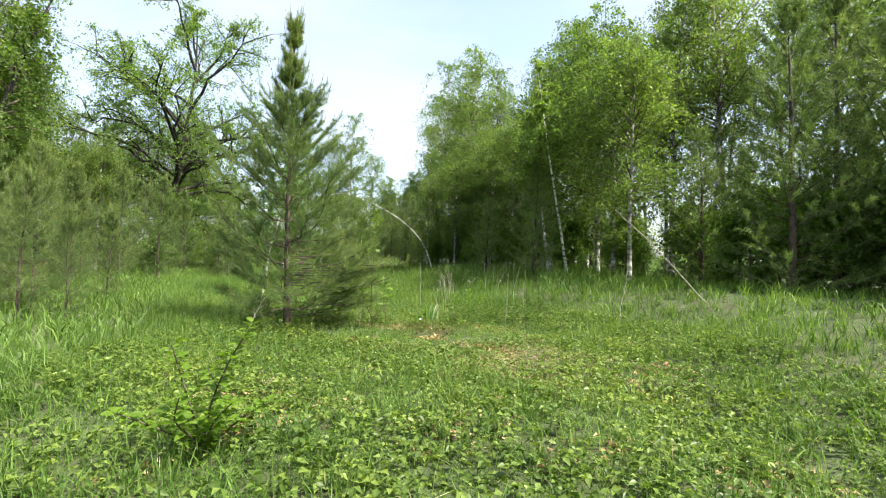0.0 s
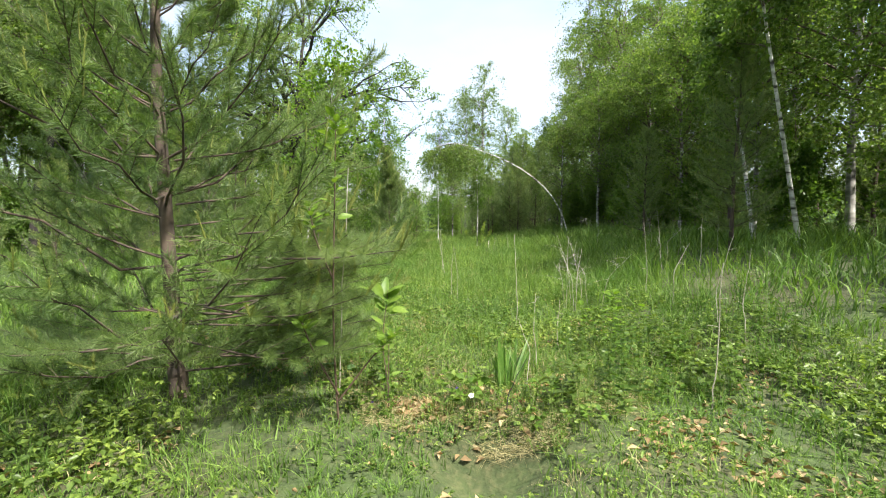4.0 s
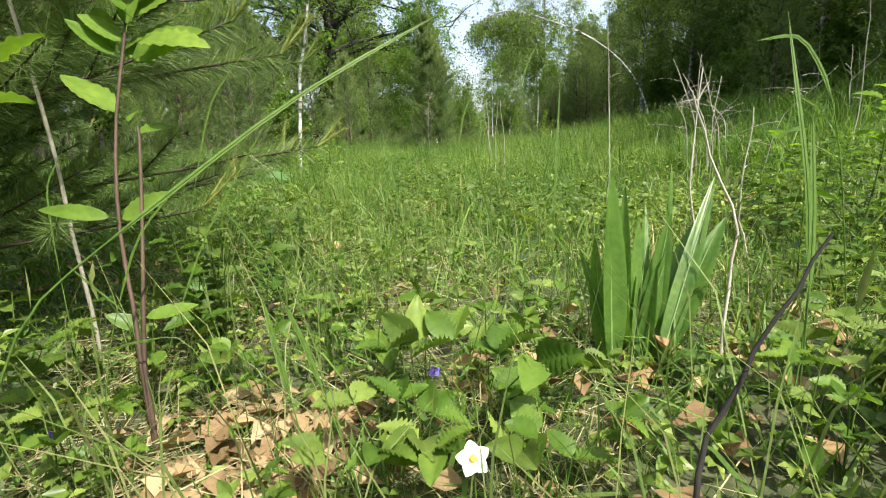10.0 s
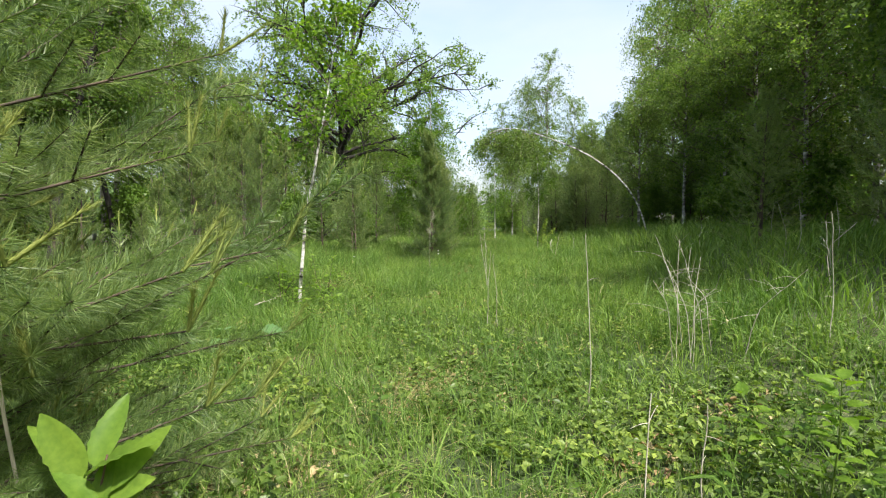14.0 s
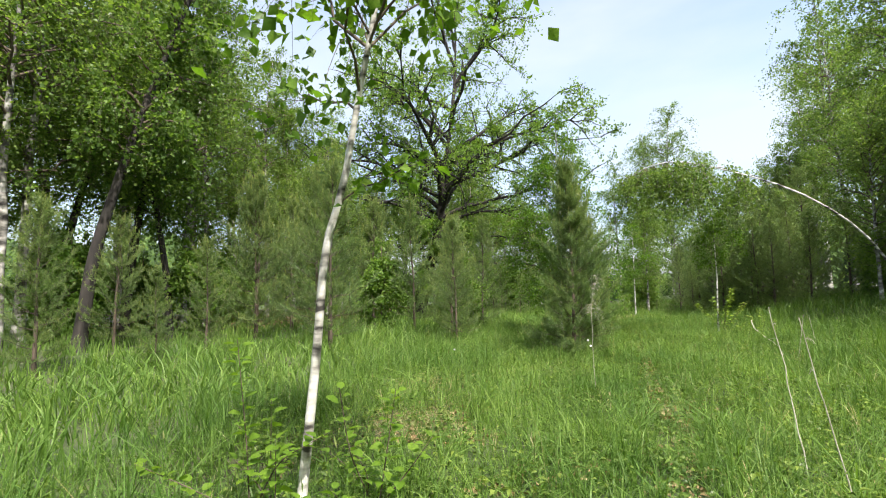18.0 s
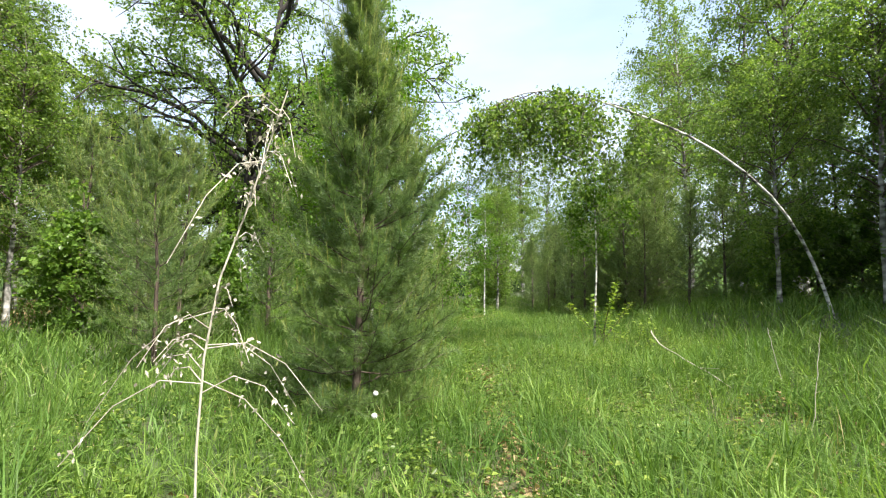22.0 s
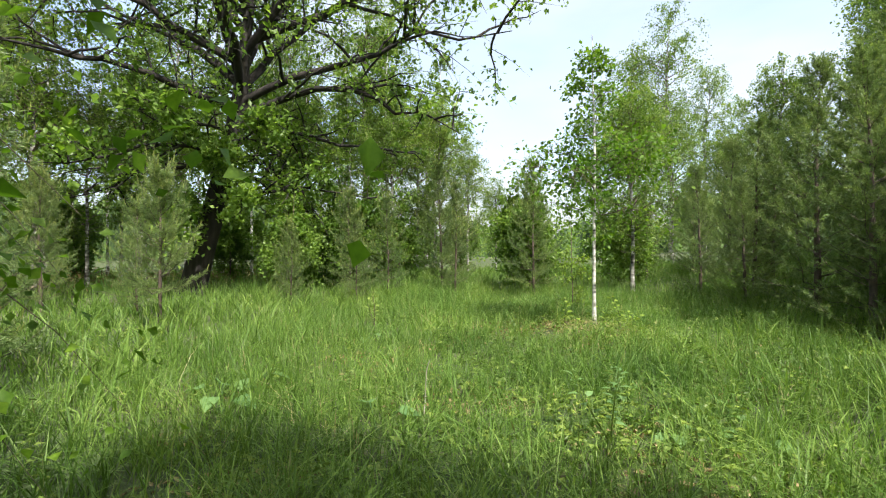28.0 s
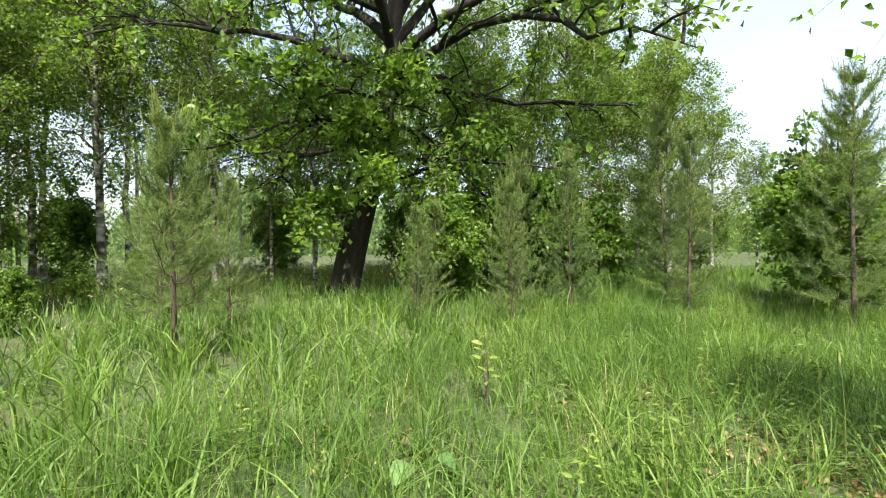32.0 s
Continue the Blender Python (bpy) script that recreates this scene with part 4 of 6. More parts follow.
def meadow():
    gen = np.random.default_rng(77)
    near, dry, herb = Geo(), Geo(), Geo()

    def soft(x, y, k):
        """A smooth patchy value between 0 and 1."""
        return 0.5 + 0.2 * np.sin(0.8 * k * x + 1.1 * k * y + k) + 0.17 * np.sin(1.7 * k * x - 1.3 * k * y + 2 * k) + 0.13 * np.sin(3.1 * k * y + 2.3 * k * x)

    def tall(x, y, d):
        base = 0.23 + 0.06 * np.clip((y - 10.6) / 1.5, 0, 1) + 0.11 * np.clip((y - 13) / 6, 0, 1) + 0.05 * np.clip(np.abs(d) - 2, 0, 3)
        base = base * np.interp(np.hypot(x - 0.3, y - 10.4), [0, 1.6, 3.2], [0.5, 0.62, 1.0]) * (1 - 0.2 * np.clip((d - 0.5) / 1.5, 0, 1) * np.clip((18 - y) / 4, 0, 1))
        track = np.exp(-((x - np.interp(y, TRACK_Y, TRACK_X)) / 0.17) ** 2) * ((y > TRACK_Y[0]) & (y < TRACK_Y[-1]))
        return base * (1 - 0.6 * track) * (0.6 + 0.8 * soft(x, y, 1.0)) * gen.uniform(0.5, 1.25, len(x))

    def tufts(g, lo, hi, x0, x1, y0, y1, per, count, w, bend, rough):
        """Tufts of arching blades: per tufts on a square metre, count blades in each."""
        x, y, d = scatter(gen, x0, x1, y0, y1, per)
        keep = (np.abs(d) >= lo) & (np.abs(d) < hi) & (np.hypot(x - 0.36, y - 9.88) > 0.42) & (gen.uniform(0, 1, len(x)) > 0.85 * bare(x, y) * (g is near))
        x, y, d = x[keep], y[keep], d[keep]
        k = np.repeat(np.arange(len(x)), count)
        n = len(k)
        h = tall(x, y, d)[k] * gen.uniform(0.55, 1.15, n)
        a = gen.uniform(0, 2 * np.pi, n)
        px, py = x[k] + gen.normal(0, 0.03 + 0.02 * rough, n), y[k] + gen.normal(0, 0.03 + 0.02 * rough, n)
        way = np.stack([np.cos(a), np.sin(a), 0 * a], 1)
        pos = np.stack([px, py, land(px, py) - 0.01], 1)
        out = h * gen.uniform(0.1, bend, n)
        ww = w * gen.uniform(0.5, 1.4, n)
        if rough:
            blades(g, pos, way * out[:, None] * 0.8, h, ww, gen, rough if rough < 3 else 1)
            return
        t = gen.uniform(-0.6, 0.6, n) + a
        side = np.stack([-np.sin(t), np.cos(t), 0 * t], 1) * (ww * 0.5)[:, None]
        rows = []
        drop = gen.uniform(0.1, 0.8, n) * np.minimum(1.0, out / np.maximum(h, 1e-3))
        for q, f in ((0.0, 0.7), (0.4, 1.0), (0.75, 0.75)):
            c = pos + way * (out * q ** 1.8)[:, None] + UP * (h * (q - drop * q ** 2.5))[:, None]
            rows += [c - side * f, c + side * f]
        rows.append(pos + way * (out * 1.1)[:, None] + UP * (h * (1 - drop * 1.1))[:, None])
        i = np.arange(n)[:, None] * 7
        f = [i + np.array([[p, q, r]]) for p, q, r in ((0, 1, 3), (0, 3, 2), (2, 3, 5), (2, 5, 4), (4, 5, 6))]
        g.add(np.stack(rows, 1), np.concatenate(f, 1))

    tufts(near, 0.0, 2.5, -13, 4, -1, 47, 41, 9, 0.0095, 1.8, 0)
    tufts(near, 2.5, 5.0, -16, 7, -1, 50, 24, 8, 0.0118, 1.7, 0)
    tufts(near, 5.0, 11.0, -24, 14, -2, 60, 16, 6, 0.02, 1.5, 2)
    tufts(near, 11.0, 30.0, -40, 16, -2, 66, 6, 5, 0.036, 0.7, 3)
    # short sward under the tufts
    tufts(near, 0.0, 5.5, -16, 8, -1, 50, 34, 8, 0.0108, 1.0, 3)
    # fine short grass through the strawberry ground
    tufts(near, 0.0, 1.8, -3.2, 2.8, 9.2, 16.5, 44, 6, 0.0035, 0.9, 0)
    tufts(near, 0.0, 6.0, -24, 2, 47, 76, 14, 6, 0.02, 0.8, 3)
    tufts(dry, 0.0, 4.5, -14, 5, -1, 48, 1.1, 7, 0.0045, 1.8, 0)
    tufts(dry, 0.0, 1.6, -2.7, 2.3, 9.6, 14, 9, 8, 0.003, 2.2, 0)
    tagged(new("meadow_grass", near.mesh("meadow_grass", GRASS)), "tall green meadow grass in arching tufts", "grass", kind="stuff")
    seed = Geo()
    x, y, d = scatter(gen, -16, 6, -1, 50, 5)
    keep = (np.abs(d) < 7) & (np.hypot(x - 0.36, y - 9.88) > 0.6)
    x, y, d = x[keep], y[keep], d[keep]
    n = len(x)
    h = (0.38 + 0.35 * np.clip((y - 12) / 8, 0, 1)) * gen.uniform(0.7, 1.3, n)
    a = gen.uniform(0, 6.28, n)
    way = np.stack([np.cos(a), np.sin(a), 0 * a], 1) * (h * gen.uniform(0.05, 0.35, n))[:, None]
    pos = np.stack([x, y, land(x, y)], 1)
    blades(seed, pos, way, h, np.full(n, 0.0028), gen, 2)
    tip = pos + way * 0.98 + UP * (h * 0.95)[:, None]
    leafs(seed, tip - UP * 0.05, UP + way * 2, gen.normal(0, 1, (n, 3)), gen.uniform(0.06, 0.12, n), gen.uniform(0.007, 0.013, n))
    m = 700
    y2 = 10.28 + 2.6 * gen.uniform(0, 1, m) ** 1.3
    x2 = 0.18 + gen.uniform(-0.5, 0.5, m) * 2.0 * (y2 - 9.53)
    h2 = gen.uniform(0.18, 0.5, m)
    a2 = gen.uniform(0, 6.28, m)
    blades(seed, np.stack([x2, y2, land(x2, y2)], 1), np.stack([np.cos(a2), np.sin(a2), 0 * a2], 1) * (h2 * gen.uniform(0.1, 0.7, m))[:, None], h2, gen.uniform(0.002, 0.0042, m), gen, 2)
    tagged(new("seeding_grass", seed.mesh("seeding_grass", SEED)), "thin flowering grass stalks with pale heads", "grass", kind="stuff")
    # upright herb clumps in the tall grass: stems set with pairs of leaves
    x, y, d = scatter(gen, -16, 7, -1, 50, 6)
    keep = (np.abs(d) < 7.5) & (gen.uniform(0, 1, len(x)) < np.clip(2.2 * soft(x, y, 2.1) - 0.75, 0, 1)) & (np.hypot(x - 0.36, y - 9.88) > 1.2)
    x, y, d = x[keep], y[keep], d[keep]
    n = len(x)
    h = (0.2 + 0.25 * np.clip((y - 12) / 8, 0, 1)) * gen.uniform(0.6, 1.35, n)
    k = np.repeat(np.arange(n), 16)
    q = np.tile(np.linspace(0.15, 1.0, 16), n)
    a = np.tile(np.arange(16) * 2.4, n) + gen.uniform(0, 6.28, n)[k]
    lx, ly = gen.normal(0, 0.1, n), gen.normal(0, 0.1, n)
    pos = np.stack([x[k] + lx[k] * q, y[k] + ly[k] * q, land(x[k], y[k]) + h[k] * q], 1)
    wy = np.stack([np.cos(a), np.sin(a), 0.5 - 0.6 * (1 - q)], 1)
    sz = (gen.uniform(0.05, 0.1, n)[k]) * (1.15 - 0.55 * q)
    leafs(herb, pos, wy, UP + gen.normal(0, 0.35, (len(k), 3)), sz, sz * 0.42, 0.2, 0.25)
    tagged(new("dry_grass", dry.mesh("dry_grass", DRY)), "bleached dry grass blades among the green", "grass", kind="stuff")
    x, y, d = scatter(gen, -9, 6, -1, 46, 270)
    want = np.where(y < 15, 0.95, 0.42) * np.clip(1.6 * soft(x, y, 1.6) - 0.1, 0.08, 1)
    keep = (np.abs(d) < 4.8) & (gen.uniform(0, 1, len(x)) < want) & (np.hypot(x - 0.36, y - 9.88) > 0.4)
    x, y = x[keep], y[keep]
    small = np.where(np.hypot(x - 0.33, y - 10.4) < 2.4, 0.5, 1.0)
    k = np.repeat(np.arange(len(x)), 3)
    a = gen.uniform(0, 6.28, len(x))[k] + np.tile([0, 1.15, 2.3], len(x))
    hh = (gen.uniform(0.03, 0.2, len(x)) * small)[k]
    wy = np.stack([np.cos(a), np.sin(a), gen.uniform(-0.5, 0.5, len(k))], 1)
    pos = np.stack([x[k], y[k], land(x[k], y[k]) + hh], 1)
    sz = gen.uniform(0.03, 0.075, len(x)) * small
    leafs(herb, pos, wy, UP + gen.normal(0, 0.4, (len(k), 3)), sz[k], sz[k] * 0.66, 0.22, 0.2)
    tagged(new("ground_herbs", herb.mesh("ground_herbs", HERB)), "low strawberry plants and herbs covering the soil", "herbs", kind="stuff")


meadow()


# ---- single plants and dry stems ----
def broad(g, base, way, nrm, length, width, curl=0.2, fold=0.2, n=8, teeth=0.0, peak=0.8, pleat=0.0):
    """One broad leaf blade with a midrib fold, pleated along its veins and bending over along its length."""
    base, way = np.asarray(base, float), unit(np.asarray(way, float))
    side = unit(np.cross(way, np.asarray(nrm, float)))
    up = np.cross(side, way)
    t = np.linspace(0, 1, n)
    w = width * 0.5 * np.sin(np.pi * np.clip(t ** peak, 0, 1)) ** 0.8 + 0.0008
    odd = np.arange(n) % 2
    edge = w * (1 - teeth * odd)
    mid = base + way * (length * t)[:, None] - up * (curl * length * t ** 2)[:, None]
    fwd = way * (0.16 * pleat * width * 4)
    wave = pleat * w * (1 - 2 * odd)
    rows = [mid]
    for sg in (1, -1):
        rows.append(mid + side * (sg * w * 0.52)[:, None] + up * (fold * w * 0.7 + wave)[:, None] + fwd * 0.4)
        rows.append(mid + side * (sg * edge)[:, None] + up * (fold * w * 0.85 + wave * 1.3)[:, None] + fwd)
    v = np.concatenate(rows)
    i = np.arange(n - 1)
    f = []
    for p, q in ((0, 1), (1, 2), (3, 0), (4, 3)):
        f += [np.stack([i + p * n, i + q * n, i + q * n + 1], 1), np.stack([i + p * n, i + q * n + 1, i + p * n + 1], 1)]
    g.add(v, np.concatenate(f))


def flat_mat(name, colour, rough=0.6):
    m, nt, bsdf, out = material(name)
    n = noise_of(nt, 60, 3)
    c = ramp(nt, n, [(0.3, tuple(0.8 * k for k in colour)), (0.7, colour)])
    nt.links.new(c, bsdf.inputs["Base Color"])
    bsdf.inputs["Roughness"].default_value = rough
    return m


PETAL = flat_mat("white_petal", (0.82, 0.82, 0.8))
POLLEN = flat_mat("yellow_centre", (0.75, 0.5, 0.05))
VIOLET = flat_mat("violet_petal", (0.16, 0.1, 0.5))
STRAP = leaf_mat("strap_leaf", (0.08, 0.17, 0.036), (0.125, 0.24, 0.055), (0.18, 0.31, 0.08), 0.46, 0.34, 14.0, 0.5)
RIB = flat_mat("pale_midrib", (0.26, 0.38, 0.14))
FRESH = leaf_mat("fresh_leaf", (0.045, 0.1, 0.016), (0.085, 0.165, 0.026), (0.15, 0.25, 0.045), 0.42, 0.42, 9.0, 0.3)
REDSTEM = bark_mat("reddish_stem", [(0.3, (0.045, 0.028, 0.02)), (0.7, (0.11, 0.07, 0.045))], 20, (1, 1, 0.4), 0.7, 0.2)
BLUEGREEN = leaf_mat("grey_green_leaf", (0.07, 0.15, 0.06), (0.1, 0.2, 0.08), (0.14, 0.25, 0.1), 0.3, 0.5, 1.0)


def stem_points(pts, n=10):
    p = np.array(pts, float)
    k = np.linspace(0, 1, len(p))
    u = np.linspace(0, 1, n)
    q = np.stack([np.interp(u, k, p[:, j]) for j in range(3)], 1)
    q[1:-1] = (q[:-2] + 2 * q[1:-1] + q[2:]) / 4
    return q


def dry_stalk(label, pts, r, seed, twigs=0, reach=0.12, heads=False, mat=None):
    """A dry weed stalk with thin side twigs, standing in the grass; pts are in the world, the first at the soil."""
    gen = np.random.default_rng(seed)
    x, y = pts[0][0], pts[0][1]
    ob = root("dry_stalk", label, "dry stalk")
    ob.location = (x, y, stand(x, y, 0.02))
    p = stem_points(pts, 12)
    p[:, :2] += np.cumsum(gen.normal(0, 0.006, (12, 2)), 0)
    p = p - np.array(ob.location)
    p[0, 2] = 0.0
    g = Geo()
    tubes(g, p, np.linspace(r, r * 0.45, 12), 6)
    part("stem", g, mat or DRYSTEM, ob)
    for i in range(twigs):
        t = gen.uniform(0.6 if heads else 0.35, 0.98)
        sag = 0.95 if heads else 0.25
        k = min(int(t * 11), 10)
        b = p[k] + (p[k + 1] - p[k]) * (t * 11 - k)
        d = unit(gen.normal(0, 1, 3) * np.array([1, 1, 0.4]) + np.array([0, 0, 0.8]))
        ln = reach * gen.uniform(0.5, 1.3)
        c = b + d * (ln * np.linspace(0, 1, 4))[:, None]
        c[:, 2] -= sag * ln * np.linspace(0, 1, 4) ** 2
        g = Geo()
        tubes(g, c, np.linspace(r * 0.4, r * 0.2, 4), 4)
        if heads:
            n = 14
            q = gen.uniform(0.2, 1, n)
            pos = b + d * (ln * q)[:, None] + gen.normal(0, 0.008, (n, 3))
            pos[:, 2] -= sag * ln * q ** 2
            leafs(g, pos, gen.normal(0, 1, (n, 3)) - UP, gen.normal(0, 1, (n, 3)), gen.uniform(0.007, 0.016, n), gen.uniform(0.004, 0.008, n))
        part("twig", g, DRYSTEM, ob)
    return ob


def sapling(name, label, seed, pts, r, leaves, size, mat=FRESH, low=0.25, stem_mat=REDSTEM, slim=0.62, extra=(), climb=0.2):
    """A little broadleaf sapling: one or more stems, and separate leaves on short stalks."""
    gen = np.random.default_rng(seed)
    ob = root(name, label, "sapling")
    x, y = pts[0][0], pts[0][1]
    ob.location = (x, y, stand(x, y, 0.02))
    stems = [pts, *extra]
    for j, s in enumerate(stems):
        p = stem_points(s, 10) - np.array(ob.location)
        p[0, 2] = max(0.0, p[0, 2] if j else 0.0)
        g = Geo()
        tubes(g, p, np.linspace(r, r * 0.4, 10), 6)
        part("stem", g, stem_mat, ob)
        cnt = leaves if j == 0 else max(3, leaves // 2)
        for i in range(cnt):
            t = low + (1 - low) * (i + 0.5) / cnt
            k = min(int(t * 9), 8)
            b = p[k] + (p[k + 1] - p[k]) * (t * 9 - k)
            a = i * 2.4 + gen.uniform(0, 0.6)
            d = np.array([math.cos(a), math.sin(a), gen.uniform(0.0, 0.6) + climb * t ** 3])
            sz = size * gen.uniform(0.6, 1.2)
            g = Geo()
            tubes(g, b + unit(d) * (sz * 0.25 * np.linspace(0, 1, 3))[:, None], np.full(3, r * 0.25), 4)
            broad(g, b + unit(d) * sz * 0.25, d, UP + gen.normal(0, 0.3, 3), sz, sz * slim, gen.uniform(0.1, 0.4), 0.3, 13, 0.06, 0.8, 0.07)
            part("leaf", g, mat, ob)
    return ob


# resting place: sapling, strap-leaved plant, strawberry with its flower, stalks
LEAVES = (
    ((-0.607, 10.663, 0.880), (-0.464, 10.685, 0.882), 0.083),
    ((-0.675, 10.638, 0.749), (-0.778, 10.621, 0.840), 0.071),
    ((-0.656, 10.668, 0.709), (-0.617, 10.721, 0.730), 0.035),
    ((-0.660, 10.576, 0.546), (-0.774, 10.508, 0.580), 0.032),
    ((-0.667, 10.604, 0.537), (-0.577, 10.651, 0.587), 0.042),
    ((-0.572, 10.546, 0.354), (-0.501, 10.609, 0.364), 0.033),
    ((-0.668, 10.674, 0.887), (-0.719, 10.637, 0.949), 0.048),
    ((-0.686, 10.701, 0.887), (-0.632, 10.711, 0.848), 0.056),
    ((-0.644, 10.674, 0.917), (-0.664, 10.732, 1.047), 0.052),
    ((-0.674, 10.702, 0.941), (-0.537, 10.734, 0.994), 0.058),
    ((-0.636, 10.667, 0.940), (-0.735, 10.652, 1.033), 0.053),
    ((-0.647, 10.644, 0.731), (-0.664, 10.678, 0.761), 0.023),
    ((-0.634, 10.578, 0.313), (-0.674, 10.540, 0.354), 0.033),
    ((-0.699, 10.686, 0.987), (-0.785, 10.657, 1.138), 0.084),
    ((-0.689, 10.692, 0.997), (-0.527, 10.721, 1.111), 0.097),
    ((-0.667, 10.690, 0.955), (-0.545, 10.797, 1.088), 0.068),
    ((-0.693, 10.686, 0.976), (-0.901, 10.697, 1.113), 0.061),
    ((-0.682, 10.697, 1.007), (-0.697, 10.790, 1.156), 0.068),
    ((-0.679, 10.664, 0.861), (-0.747, 10.623, 0.928), 0.049),
    ((-0.648, 10.674, 0.855), (-0.496, 10.707, 0.904), 0.068),
    ((-0.664, 10.672, 0.871), (-0.607, 10.762, 0.940), 0.054),
    ((-0.679, 10.668, 0.877), (-0.786, 10.707, 0.979), 0.054),
    ((-0.638, 10.675, 0.844), (-0.675, 10.755, 0.920), 0.046),
)


def leafy_whip(label, stems, leaves):
    """A slender sapling whose few large leaves are set one by one: each from its base to its tip."""
    gen = np.random.default_rng(41)
    ob = root("apple_sapling", label, "sapling")
    x, y = stems[0][0][0], stems[0][0][1]
    ob.location = (x, y, stand(x, y, 0.02))
    home = np.array(ob.location)
    for s in stems:
        p = stem_points(s, 14) - home
        p[0, 2] = 0.0
        g = Geo()
        tubes(g, p, np.linspace(0.0048, 0.0024, 14), 7)
        part("stem", g, REDSTEM, ob)
    for b, t, w in leaves:
        b, t = np.array(b) - home, np.array(t) - home
        d = t - b
        ln = float(np.linalg.norm(d))
        g = Geo()
        tubes(g, b + d * np.linspace(-0.12, 0.04, 3)[:, None], np.full(3, 0.0011), 4)
        broad(g, b, d, np.array([0.3, -0.6, 0.8]) + gen.normal(0, 0.4, 3), ln, w, gen.uniform(-0.05, 0.22), 0.25, 15, 0.05, 0.78, 0.05)
        part("leaf", g, FRESH, ob)


leafy_whip("apple sapling with fresh green leaves and reddish stem", [[(-0.596, 10.532, 0.202), (-0.618, 10.560, 0.347), (-0.660, 10.588, 0.526), (-0.674, 10.632, 0.727), (-0.661, 10.681, 0.904), (-0.658, 10.715, 1.037)], [(-0.593, 10.533, 0.201), (-0.603, 10.565, 0.346), (-0.613, 10.606, 0.524), (-0.626, 10.645, 0.702), (-0.631, 10.647, 0.719)]], LEAVES)
sapling("apple_sapling", "taller apple sapling in front of a young pine", 42, [(-0.86, 10.14, 0.0), (-0.9, 10.14, 0.7), (-0.88, 10.13, 1.4), (-0.84, 10.1, 2.0), (-0.82, 10.08, 2.4)], 0.009, 34, 0.1, low=0.6, slim=0.58, climb=0.8,
        extra=[[(-0.86, 10.14, 0.3), (-1.02, 10.05, 0.65), (-1.08, 9.98, 0.9)], [(-0.86, 10.14, 0.25), (-0.6, 10.2, 0.6), (-0.45, 10.28, 0.75)], [(-0.89, 10.14, 1.2), (-0.99, 10.06, 1.5), (-1.02, 10.02, 1.75)]])
sapling("leafy_shrub", "low broadleaf shrub with a broken dark stem in the grass", 43, [(-1.45, 3.6, 0.0), (-1.4, 3.55, 0.4), (-1.25, 3.5, 0.75), (-1.1, 3.5, 1.0)], 0.009, 70, 0.085, YOUNGLEAF, low=0.08, stem_mat=TWIG,
        extra=[[(-1.45, 3.6, 0.1), (-1.6, 3.65, 0.45), (-1.75, 3.7, 0.8)], [(-1.45, 3.6, 0.1), (-1.3, 3.4, 0.35), (-1.15, 3.3, 0.5)], [(-1.45, 3.6, 0.1), (-1.7, 3.4, 0.3), (-1.9, 3.3, 0.42)], [(-1.45, 3.6, 0.1), (-1.35, 3.7, 0.4), (-1.5, 3.75, 0.62)], [(-1.45, 3.6, 0.1), (-1.55, 3.35, 0.35), (-1.45, 3.2, 0.55)], [(-1.45, 3.6, 0.05), (-1.2, 3.65, 0.3), (-1.0, 3.7, 0.4)]])


STRAPS = (
    ((0.285, 11.068, 0.140), (0.264, 11.093, 0.587), 0.065),
    ((0.304, 11.130, 0.140), (0.299, 11.202, 0.536), 0.045),
    ((0.321, 11.109, 0.140), (0.328, 11.212, 0.457), 0.039),
    ((0.331, 11.087, 0.139), (0.360, 11.250, 0.488), 0.036),
    ((0.349, 11.148, 0.098), (0.404, 11.195, 0.471), 0.060),
    ((0.372, 11.133, 0.108), (0.424, 11.250, 0.589), 0.028),
    ((0.384, 11.114, 0.118), (0.530, 11.277, 0.460), 0.077),
    ((0.389, 11.092, 0.122), (0.515, 11.316, 0.566), 0.046),
    ((0.264, 11.118, 0.140), (0.233, 11.105, 0.426), 0.043),
    ((0.331, 11.113, 0.140), (0.401, 11.175, 0.375), 0.047),
    ((0.294, 11.083, 0.140), (0.201, 11.122, 0.393), 0.030),
    ((0.363, 11.153, 0.098), (0.471, 11.339, 0.416), 0.066),
    ((0.315, 11.122, 0.140), (0.284, 11.112, 0.426), 0.048),
    ((0.351, 11.102, 0.120), (0.379, 11.149, 0.352), 0.041),
)


def strap_plant():
    """A tuft of upright strap leaves, each from its foot to its tip, with one that curls over low down."""
    gen = np.random.default_rng(51)
    x, y = 0.340, 11.125
    ob = root("strap_leaf_plant", "tuft of broad upright strap leaves like autumn crocus", "plant")
    ob.location = (x, y, stand(x, y, 0.01))
    home = np.array(ob.location)
    for b, t, w in STRAPS:
        b, t = np.array(b) - home, np.array(t) - home
        b[2] = min(b[2], 0.03)
        d = t - b
        ln = float(np.linalg.norm(d))
        nrm = np.array([gen.uniform(-0.7, 0.9), -1.0, 0.2])
        g = Geo()
        broad(g, b, d, nrm, ln, w, gen.uniform(-0.05, 0.1), 0.55, 17, 0, 0.72, 0.01)
        leaf = part("leaf", g, STRAP, ob)
        g = Geo()
        tubes(g, b + d * np.linspace(0.0, 0.9, 8)[:, None], np.linspace(0.0018, 0.0005, 8), 4)
        part("midrib", g, RIB, leaf, "pale raised midrib")
    g = Geo()
    broad(g, np.array([0.02, -0.03, 0.02]), np.array([0.75, -0.1, 0.75]), UP, 0.2, 0.06, 0.55, 0.4, 13, 0, 0.8)
    part("leaf", g, STRAP, ob)


